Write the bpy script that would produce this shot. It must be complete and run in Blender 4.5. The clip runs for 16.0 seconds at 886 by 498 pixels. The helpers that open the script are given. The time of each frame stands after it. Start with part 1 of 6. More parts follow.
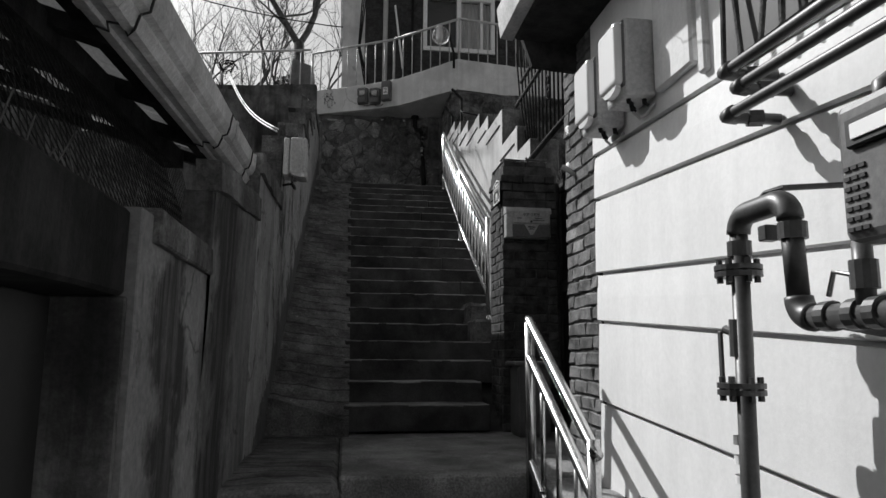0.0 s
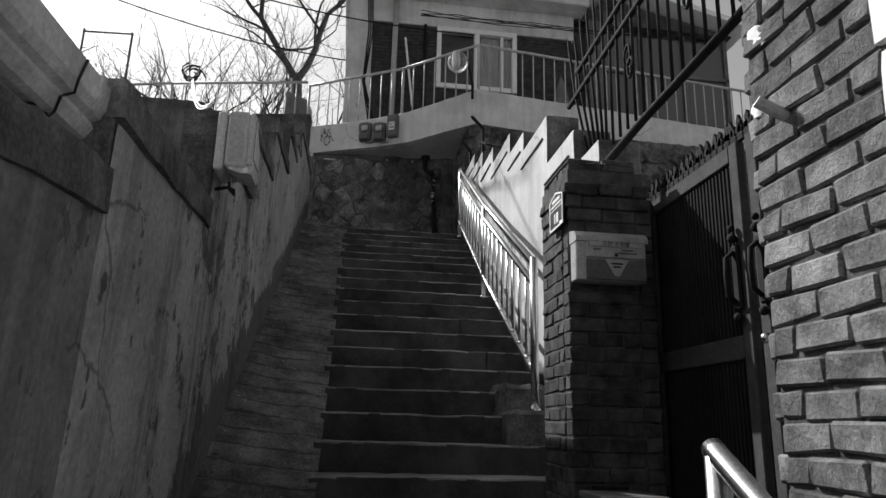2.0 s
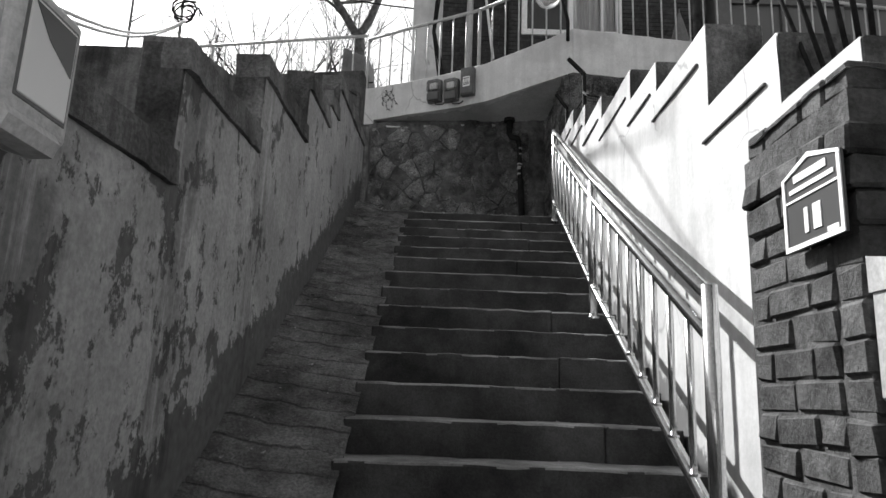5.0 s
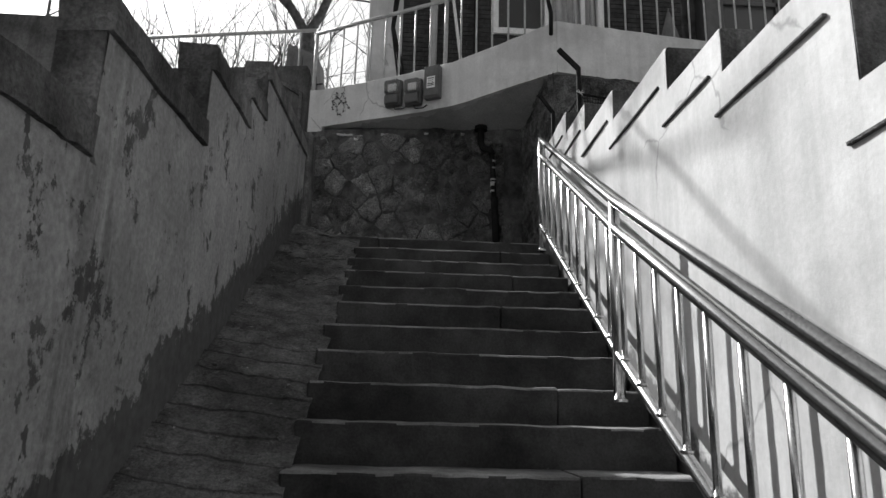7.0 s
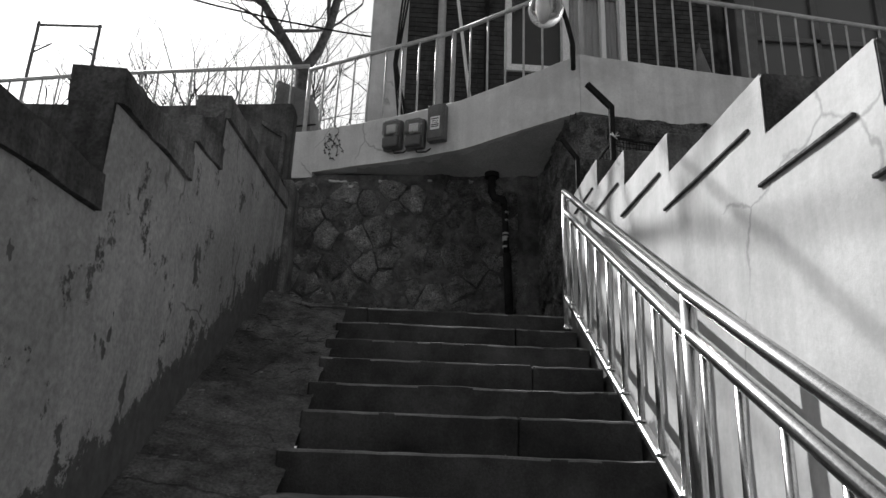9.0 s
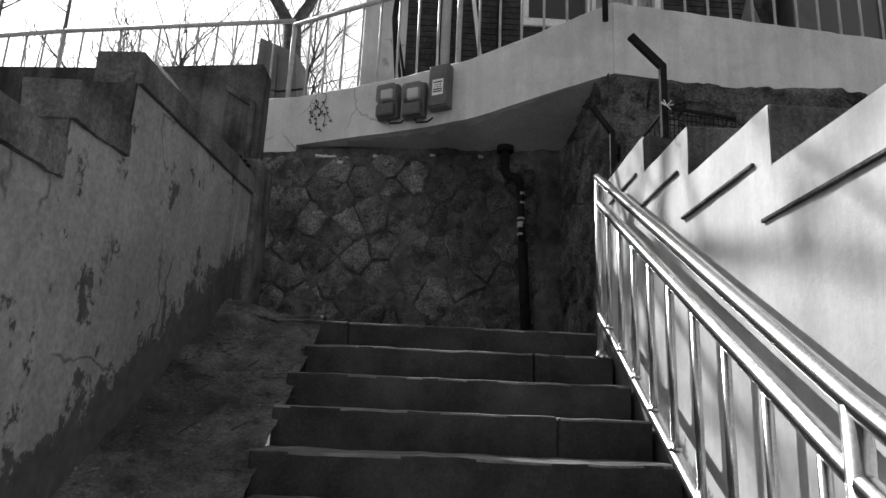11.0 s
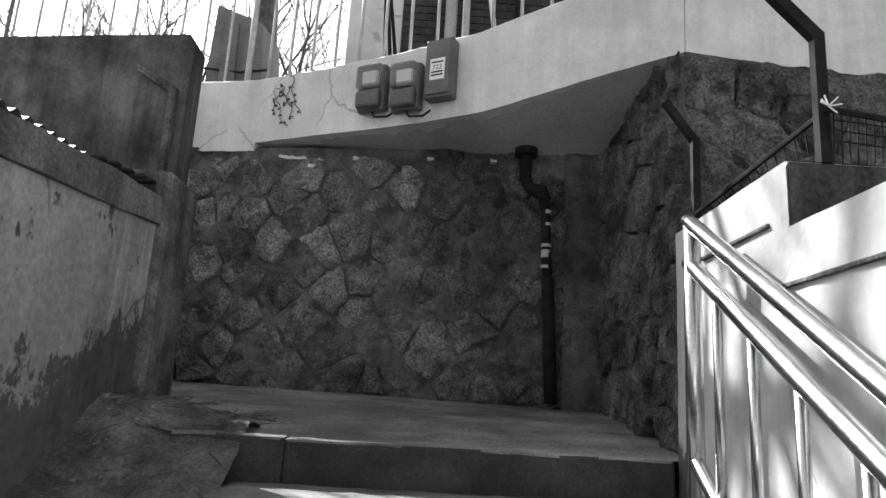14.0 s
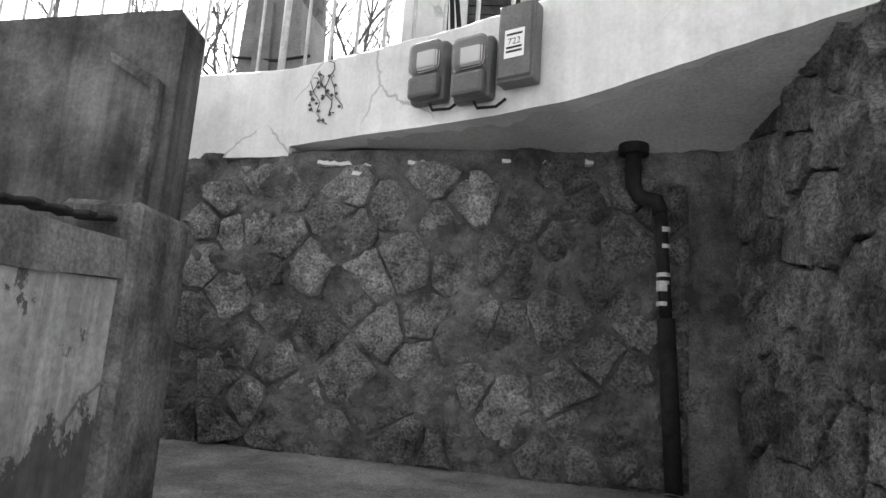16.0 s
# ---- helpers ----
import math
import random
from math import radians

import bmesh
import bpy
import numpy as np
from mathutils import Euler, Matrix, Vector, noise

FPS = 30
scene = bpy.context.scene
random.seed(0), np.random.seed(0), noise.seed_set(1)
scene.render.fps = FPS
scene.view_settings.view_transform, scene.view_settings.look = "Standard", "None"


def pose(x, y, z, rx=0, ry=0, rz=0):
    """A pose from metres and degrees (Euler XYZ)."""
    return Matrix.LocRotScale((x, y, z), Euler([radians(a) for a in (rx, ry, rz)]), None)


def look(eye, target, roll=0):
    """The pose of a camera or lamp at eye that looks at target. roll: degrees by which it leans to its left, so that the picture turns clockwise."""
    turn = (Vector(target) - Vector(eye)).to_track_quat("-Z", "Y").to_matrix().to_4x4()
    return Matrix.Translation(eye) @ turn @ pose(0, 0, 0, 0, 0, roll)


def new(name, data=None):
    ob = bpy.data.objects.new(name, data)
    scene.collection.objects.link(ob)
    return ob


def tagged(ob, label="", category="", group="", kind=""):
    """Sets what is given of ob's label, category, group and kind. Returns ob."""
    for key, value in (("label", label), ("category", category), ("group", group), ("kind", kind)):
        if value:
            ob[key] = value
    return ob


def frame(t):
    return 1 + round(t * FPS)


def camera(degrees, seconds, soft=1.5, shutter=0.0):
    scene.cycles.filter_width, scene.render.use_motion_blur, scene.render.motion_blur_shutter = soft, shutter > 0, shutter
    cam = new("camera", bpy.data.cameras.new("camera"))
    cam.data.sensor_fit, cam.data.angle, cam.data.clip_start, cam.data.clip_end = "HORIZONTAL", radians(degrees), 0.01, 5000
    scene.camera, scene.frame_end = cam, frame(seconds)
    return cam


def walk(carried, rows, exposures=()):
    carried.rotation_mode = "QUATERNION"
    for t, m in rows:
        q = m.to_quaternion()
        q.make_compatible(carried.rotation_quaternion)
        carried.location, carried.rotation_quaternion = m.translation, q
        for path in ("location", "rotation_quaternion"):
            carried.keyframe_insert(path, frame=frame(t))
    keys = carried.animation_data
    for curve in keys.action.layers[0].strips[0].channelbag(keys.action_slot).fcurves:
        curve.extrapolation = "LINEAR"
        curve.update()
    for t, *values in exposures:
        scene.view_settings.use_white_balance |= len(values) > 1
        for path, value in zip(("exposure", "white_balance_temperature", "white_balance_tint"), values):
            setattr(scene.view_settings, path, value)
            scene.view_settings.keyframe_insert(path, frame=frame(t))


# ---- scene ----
cam = camera(66.0, 16.0)
METRES, EYE, TILT, LEAN, TURN = 10.4, 1.5, 0.0, 0.0, -8.2
ROWS = [
    (0.0, 0.0, 0.0, 0.0, -0.06, 8.81, -0.41),
    (0.5, -0.0056, 0.0436, 0.0066, 1.1, 12.16, -0.77),
    (1.0, -0.0075, 0.0918, 0.0096, 0.27, 13.38, -0.1),
    (1.5, -0.0079, 0.1421, 0.0171, 1.03, 14.06, -0.76),
    (2.0, -0.0112, 0.2047, 0.021, 0.26, 14.65, -1.44),
    (2.5, -0.0054, 0.2659, 0.0313, 1.87, 14.05, -0.59),
    (3.0, -0.0035, 0.2993, 0.0457, 4.78, 13.31, -1.34),
    (3.5, -0.0052, 0.3281, 0.0589, 5.85, 11.5, -1.06),
    (4.0, -0.0017, 0.3522, 0.0731, 7.85, 9.67, -1.15),
    (4.5, -0.0066, 0.3734, 0.081, 8.48, 11.12, -2.16),
    (7.0, -0.0302, 0.5266, 0.1328, 4.78, 13.49, -1.47),
    (7.5, -0.0362, 0.552, 0.1438, 4.2, 14.98, -1.51),
    (8.0, -0.0352, 0.5704, 0.1565, 3.01, 16.92, -0.8),
    (8.5, -0.0321, 0.5904, 0.1698, 5.67, 18.34, -1.56),
    (9.0, -0.0347, 0.6161, 0.1781, 5.42, 16.82, -2.08),
    (9.5, -0.0322, 0.6428, 0.1897, 2.88, 15.04, -1.36),
    (10.0, -0.0335, 0.6635, 0.2016, 6.62, 14.82, -2.41),
    (12.5, -0.0425, 0.768, 0.2563, 6.34, 12.09, -2.47),
    (13.0, -0.0472, 0.7881, 0.2655, 7.5, 13.04, -3.52),
    (13.5, -0.0495, 0.8064, 0.2786, 5.16, 13.24, -3.27),
    (14.0, -0.048, 0.8295, 0.2899, 7.12, 12.3, -3.36),
    (14.5, -0.0509, 0.8455, 0.2942, 11.22, 12.03, -4.15),
    (15.0, -0.055, 0.8688, 0.3073, 9.6, 11.24, -3.82),
    (15.5, -0.0565, 0.8952, 0.3223, 10.44, 10.78, -3.41),
    (16.0, -0.0651, 0.9193, 0.3321, 13.34, 10.71, -3.84),
]
EXPOSURE = [(0.0, 0.56), (1.5, 0.74), (2.5, 1.14), (3.5, 1.5), (4.5, 1.62), (7.0, 1.12), (9.0, 1.0), (10.0, 1.06), (12.5, 1.72), (14.0, 2.12), (16.0, 2.86)]
walk(cam, [(t, pose(0, 0, EYE, TILT, LEAN, TURN) @ pose(METRES * x, METRES * y, METRES * z, 90 + pitch, roll, yaw)) for t, x, y, z, yaw, pitch, roll in ROWS], EXPOSURE)

# ---- world and sun ----
world = bpy.data.worlds.new("world")
scene.world = world
world.use_nodes = True
wn = world.node_tree
wn.nodes.clear()
sky = wn.nodes.new("ShaderNodeTexSky")
sky.sky_type = "NISHITA"
sky.sun_disc = False
sky.sun_elevation = radians(41.0)
sky.sun_rotation = radians(-38)
sky.air_density, sky.dust_density = 1.4, 3.0
grey = wn.nodes.new("ShaderNodeRGBToBW")
bg = wn.nodes.new("ShaderNodeBackground")
bg.inputs["Strength"].default_value = 0.064
wout = wn.nodes.new("ShaderNodeOutputWorld")
wn.links.new(sky.outputs[0], grey.inputs[0])
wn.links.new(grey.outputs[0], bg.inputs["Color"])
wn.links.new(bg.outputs[0], wout.inputs["Surface"])

sun = new("sun", bpy.data.lights.new("sun", "SUN"))
sun.data.energy = 3.2
sun.data.angle = radians(0.6)
sun.matrix_world = look((-6.16, 7.88, 8.69), (0, 0, 0))


# ---- materials (the film is black and white: all colours are greys) ----
def mat(name, dark, light, scale=3.0, rough=0.85, metal=0.0, bump=0.3, fine=60.0, detail=6.0, stain=0.0, streak=0.0, vary=0.0, contrast=(0.35, 0.65), fbump=0.4, speck=(0.8, 1.18), crack=0.0, deep=0.02):
    m = bpy.data.materials.new(name)
    m.use_nodes = True
    nt = m.node_tree
    N, Lk = nt.nodes, nt.links
    b = N["Principled BSDF"]
    b.inputs["Roughness"].default_value = rough
    b.inputs["Metallic"].default_value = metal
    if rough > 0.8:
        b.inputs["Specular IOR Level"].default_value = 0.15
    tc = N.new("ShaderNodeTexCoord")
    geo = N.new("ShaderNodeNewGeometry")
    pos = geo.outputs["Position"]
    n1 = N.new("ShaderNodeTexNoise")
    n1.inputs["Scale"].default_value = scale
    n1.inputs["Detail"].default_value = detail
    n1.inputs["Roughness"].default_value = 0.62
    Lk.new(pos, n1.inputs["Vector"])
    r = N.new("ShaderNodeValToRGB")
    r.color_ramp.elements[0].position, r.color_ramp.elements[1].position = contrast
    r.color_ramp.elements[0].color = (dark, dark, dark, 1)
    r.color_ramp.elements[1].color = (light, light, light, 1)
    Lk.new(n1.outputs["Fac"], r.inputs["Fac"])
    col = r.outputs["Color"]

    def mult(fac_socket, lo, hi, p0, p1):
        nonlocal col
        q = N.new("ShaderNodeMapRange")
        q.inputs["From Min"].default_value, q.inputs["From Max"].default_value = p0, p1
        q.inputs["To Min"].default_value, q.inputs["To Max"].default_value = lo, hi
        Lk.new(fac_socket, q.inputs["Value"])
        x = N.new("ShaderNodeMix")
        x.data_type, x.blend_type = "RGBA", "MULTIPLY"
        x.inputs[0].default_value = 1.0
        Lk.new(col, x.inputs[6])
        Lk.new(q.outputs["Result"], x.inputs[7])
        col = x.outputs[2]

    nf = N.new("ShaderNodeTexNoise")
    nf.inputs["Scale"].default_value = fine
    nf.inputs["Detail"].default_value = 5.0
    nf.inputs["Roughness"].default_value = 0.7
    Lk.new(pos, nf.inputs["Vector"])
    if fine:
        mult(nf.outputs["Fac"], speck[0], speck[1], 0.35, 0.65)
    if stain:
        ns = N.new("ShaderNodeTexNoise")
        ns.inputs["Scale"].default_value = 1.1
        ns.inputs["Detail"].default_value = 8.0
        ns.inputs["Roughness"].default_value = 0.7
        Lk.new(pos, ns.inputs["Vector"])
        mult(ns.outputs["Fac"], 1 - stain, 1.0, 0.42, 0.56)
    if streak:
        mp = N.new("ShaderNodeMapping")
        mp.inputs["Scale"].default_value = (5.0, 5.0, 0.35)
        Lk.new(pos, mp.inputs["Vector"])
        nv = N.new("ShaderNodeTexNoise")
        nv.inputs["Scale"].default_value = 1.6
        nv.inputs["Detail"].default_value = 7.0
        nv.inputs["Roughness"].default_value = 0.65
        Lk.new(mp.outputs[0], nv.inputs["Vector"])
        mult(nv.outputs["Fac"], 1 - streak, 1.0, 0.4, 0.6)
    if crack:
        nd = N.new("ShaderNodeTexNoise")
        nd.inputs["Scale"].default_value = 4.0
        nd.inputs["Detail"].default_value = 6.0
        Lk.new(pos, nd.inputs["Vector"])
        wv = N.new("ShaderNodeVectorMath")
        wv.operation = "MULTIPLY_ADD"
        Lk.new(nd.outputs["Color"], wv.inputs[0])
        wv.inputs[1].default_value = (0.22, 0.22, 0.22)
        Lk.new(pos, wv.inputs[2])
        vo = N.new("ShaderNodeTexVoronoi")
        vo.feature = "DISTANCE_TO_EDGE"
        vo.inputs["Scale"].default_value = 1.15
        Lk.new(wv.outputs[0], vo.inputs["Vector"])
        gate_ = N.new("ShaderNodeTexNoise")
        gate_.inputs["Scale"].default_value = 1.3
        Lk.new(pos, gate_.inputs["Vector"])
        gm = N.new("ShaderNodeMapRange")
        gm.inputs["From Min"].default_value, gm.inputs["From Max"].default_value = 0.45, 0.6
        gm.inputs["To Min"].default_value, gm.inputs["To Max"].default_value = 0.03, 0.0
        Lk.new(gate_.outputs["Fac"], gm.inputs["Value"])
        ad2 = N.new("ShaderNodeMath")
        Lk.new(vo.outputs["Distance"], ad2.inputs[0])
        Lk.new(gm.outputs["Result"], ad2.inputs[1])
        mult(ad2.outputs[0], 1 - crack, 1.0, 0.002, 0.011)
    if vary:
        oi = N.new("ShaderNodeObjectInfo")
        mult(oi.outputs["Random"], 1 - vary, 1 + vary, 0, 1)
    Lk.new(col, b.inputs["Base Color"])
    if bump:
        bp = N.new("ShaderNodeBump")
        bp.inputs["Strength"].default_value = bump
        bp.inputs["Distance"].default_value = deep
        ad = N.new("ShaderNodeMath")
        ad.operation = "MULTIPLY_ADD"
        Lk.new(nf.outputs["Fac"], ad.inputs[0])
        ad.inputs[1].default_value = fbump
        Lk.new(n1.outputs["Fac"], ad.inputs[2])
        Lk.new(ad.outputs[0], bp.inputs["Height"])
        Lk.new(bp.outputs[0], b.inputs["Normal"])
    return m


def plain(name, v, rough=0.5, metal=0.0, alpha=1.0, trans=0.0, ior=1.45):
    m = bpy.data.materials.new(name)
    m.use_nodes = True
    b = m.node_tree.nodes["Principled BSDF"]
    b.inputs["Base Color"].default_value = (v, v, v, 1)
    b.inputs["Roughness"].default_value = rough
    b.inputs["Metallic"].default_value = metal
    b.inputs["Transmission Weight"].default_value = trans
    b.inputs["IOR"].default_value = ior
    return m


# treads paler than risers: dust, plus top light and backlit shade painted in
M_TREAD = mat("dusty_lit_tread", 0.15, 0.33, 3.0, 0.9, bump=0.5, stain=0.4, fine=90)
M_STEP = mat("shaded_step_concrete", 0.04, 0.1, 2.5, 0.9, bump=0.5, stain=0.35, fine=90)
M_RAMP = mat("ramp_concrete", 0.1, 0.24, 5.0, 0.92, bump=0.8, stain=0.5, fine=70, speck=(0.65, 1.35), fbump=0.8)


def jointed(m):
    """Dirt-filled cross joints of the ramp, about 15 cm apart."""
    nt = m.node_tree
    N, Lk = nt.nodes, nt.links
    b = N["Principled BSDF"]
    col = b.inputs["Base Color"].links[0].from_socket
    geo = N.new("ShaderNodeNewGeometry")
    nz = N.new("ShaderNodeTexNoise")
    nz.inputs["Scale"].default_value, nz.inputs["Detail"].default_value = 2.2, 5.0
    Lk.new(geo.outputs["Position"], nz.inputs["Vector"])
    sp = N.new("ShaderNodeSeparateXYZ")
    Lk.new(geo.outputs["Position"], sp.inputs[0])
    a = N.new("ShaderNodeMath")
    a.operation = "MULTIPLY_ADD"
    Lk.new(nz.outputs["Fac"], a.inputs[0])
    a.inputs[1].default_value = 0.03
    Lk.new(sp.outputs["Y"], a.inputs[2])
    w = N.new("ShaderNodeMath")
    w.operation = "PINGPONG"
    Lk.new(a.outputs[0], w.inputs[0])
    w.inputs[1].default_value = 0.0775
    q = N.new("ShaderNodeMapRange")
    q.inputs["From Min"].default_value, q.inputs["From Max"].default_value = 0.002, 0.012
    q.inputs["To Min"].default_value, q.inputs["To Max"].default_value = 0.4, 1.0
    Lk.new(w.outputs[0], q.inputs["Value"])
    x = N.new("ShaderNodeMix")
    x.data_type, x.blend_type = "RGBA", "MULTIPLY"
    x.inputs[0].default_value = 1.0
    Lk.new(col, x.inputs[6])
    fade = N.new("ShaderNodeMapRange")
    fade.inputs["From Min"].default_value, fade.inputs["From Max"].default_value = 9.0, 9.9
    fade.inputs["To Min"].default_value, fade.inputs["To Max"].default_value = 1.0, 0.0
    Lk.new(sp.outputs["Y"], fade.inputs["Value"])
    # the noise is centred, so that the dirt lies in the grooves
    mid = N.new("ShaderNodeMath")
    mid.operation = "SUBTRACT"
    Lk.new(a.outputs[0], mid.inputs[0])
    mid.inputs[1].default_value = 0.005
    Lk.new(mid.outputs[0], w.inputs[0])
    Lk.new(fade.outputs["Result"], x.inputs[0])
    Lk.new(q.outputs["Result"], x.inputs[7])
    Lk.new(x.outputs[2], b.inputs["Base Color"])


jointed(M_RAMP)
M_LAND = mat("landing_concrete", 0.22, 0.4, 3.0, 0.9, bump=0.8, stain=0.4, fine=80, speck=(0.62, 1.35), fbump=1.2)
M_COPING = mat("weathered_coping_and_shade", 0.08, 0.26, 4.0, 0.9, bump=0.8, stain=0.45, streak=0.45, fine=60, speck=(0.65, 1.3), fbump=0.9)
M_COPL = mat("grey_coping_plaster", 0.12, 0.29, 3.0, 0.9, bump=0.8, stain=0.45, streak=0.3, fine=60, speck=(0.65, 1.3), fbump=0.9)
M_DARKWALL = mat("blackened_concrete", 0.08, 0.19, 2.2, 0.92, bump=0.5, stain=0.4, streak=0.5, fine=60)
# soot plus the shed roof's shade, both put into this colour
M_SOOT_SHADE = mat("sooty_shaded_plaster", 0.015, 0.05, 2.2, 0.92, bump=0.5, stain=0.4, streak=0.5, fine=60)
M_WHITE = mat("white_painted_render", 0.47, 0.6, 1.6, 0.75, bump=0.15, fine=40, stain=0.14, streak=0.14, speck=(0.94, 1.05), crack=0.35)
M_SIDING = mat("white_siding_paint", 0.76, 0.84, 1.2, 0.7, bump=0.1, fine=45, stain=0.05, streak=0.05, speck=(0.96, 1.03))
M_PARAPET = mat("pale_parapet_paint", 0.64, 0.8, 1.6, 0.8, bump=0.15, stain=0.2, streak=0.12, fine=50, speck=(0.93, 1.05), crack=0.4)
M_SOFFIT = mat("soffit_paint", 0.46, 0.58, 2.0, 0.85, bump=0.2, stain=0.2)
M_MORTAR = mat("dark_mortar", 0.075, 0.25, 5.0, 0.95, bump=1.0, deep=0.04, fine=90, stain=0.35, speck=(0.7, 1.3))
M_STONE = mat("granite_rubble", 0.24, 0.64, 9.0, 0.9, bump=1.0, deep=0.05, fine=65, stain=0.5, vary=0.35, fbump=1.8, speck=(0.3, 1.6))
M_ROCK = mat("dark_rock_face", 0.14, 0.44, 7.0, 0.95, bump=1.0, deep=0.05, fine=60, stain=0.5, streak=0.12, vary=0.25, fbump=1.8, speck=(0.45, 1.5))
# one brick, two colours: pillar's shade and house corner's sunlight are painted in
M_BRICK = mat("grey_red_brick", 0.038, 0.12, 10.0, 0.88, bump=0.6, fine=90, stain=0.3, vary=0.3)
M_BRICKLIT = mat("sunlit_brick_copy", 0.1, 0.26, 10.0, 0.88, bump=0.7, fine=90, stain=0.3, vary=0.3)
M_JOINT = mat("brick_joint", 0.05, 0.11, 12.0, 0.95, bump=0.6, fine=90)
M_FACADE = mat("facade_brick_dark", 0.035, 0.075, 8.0, 0.85, bump=0.3, fine=80)
M_STEEL = mat("stainless_steel", 0.56, 0.68, 8.0, 0.22, 1.0, bump=0.02, fine=120)
M_IRONBLK = mat("black_iron_paint", 0.01, 0.024, 14.0, 0.86, 0.0, bump=0.15, fine=90)
M_RAILPAINT = mat("pale_rail_paint", 0.4, 0.55, 12.0, 0.5, 0.2, bump=0.1, fine=90)
M_GATE = mat("dark_gate_paint", 0.01, 0.022, 6.0, 0.82, 0.0, bump=0.08, fine=60)
M_GATEF = mat("gate_frame_paint", 0.04, 0.07, 8.0, 0.84, 0.0, bump=0.08, fine=60)
M_WOOD = mat("dark_old_timber", 0.015, 0.04, 9.0, 0.85, bump=0.4, fine=50)
M_TIN = mat("gutter_tin", 0.5, 0.66, 5.0, 0.5, 0.1, bump=0.15, stain=0.3, streak=0.2)
M_SHEET = mat("roof_sheet", 0.25, 0.4, 3.0, 0.6, bump=0.2, stain=0.3)
def let_through(m, share):
    nt = m.node_tree
    b = nt.nodes["Principled BSDF"]
    t = nt.nodes.new("ShaderNodeBsdfTranslucent")
    t.inputs["Color"].default_value = (0.5, 0.5, 0.5, 1)
    x = nt.nodes.new("ShaderNodeMixShader")
    x.inputs[0].default_value = share
    nt.links.new(b.outputs[0], x.inputs[1])
    nt.links.new(t.outputs[0], x.inputs[2])
    nt.links.new(x.outputs[0], nt.nodes["Material Output"].inputs["Surface"])


let_through(M_SHEET, 0.1)
M_PLASTIC = mat("grey_plastic", 0.42, 0.52, 3.0, 0.5, bump=0.05, stain=0.15)
M_PLASTICD = mat("dark_grey_plastic", 0.09, 0.14, 4.0, 0.5, bump=0.05, stain=0.15)
M_GASPIPE = mat("grey_gas_pipe", 0.04, 0.07, 6.0, 0.42, 0.0, bump=0.06, fine=70)
M_BARK = mat("tree_bark", 0.05, 0.12, 14.0, 0.95, bump=0.8, fine=60)
M_LEAF = mat("evergreen_leaf", 0.04, 0.08, 8.0, 0.8, bump=0.1)
M_SOIL = mat("hill_soil", 0.1, 0.2, 1.2, 0.95, bump=0.7, stain=0.3)
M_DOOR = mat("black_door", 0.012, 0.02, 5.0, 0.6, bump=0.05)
M_FRAMEW = mat("white_window_frame", 0.8, 0.86, 5.0, 0.45, bump=0.03)
M_CURTAIN = mat("net_curtain", 0.5, 0.6, 6.0, 0.9, bump=0.2)
M_CANVAS = mat("grey_tarp", 0.12, 0.18, 6.0, 0.8, bump=0.3)
M_BLACK = plain("dark_print", 0.02, 0.6)
M_WHITEP = plain("white_print", 0.8, 0.6)
M_GLASS = plain("window_glass", 0.9, 0.03, 0, 1, 1.0)
M_CLEAR = plain("clear_plastic", 0.85, 0.12, 0, 1, 0.9)


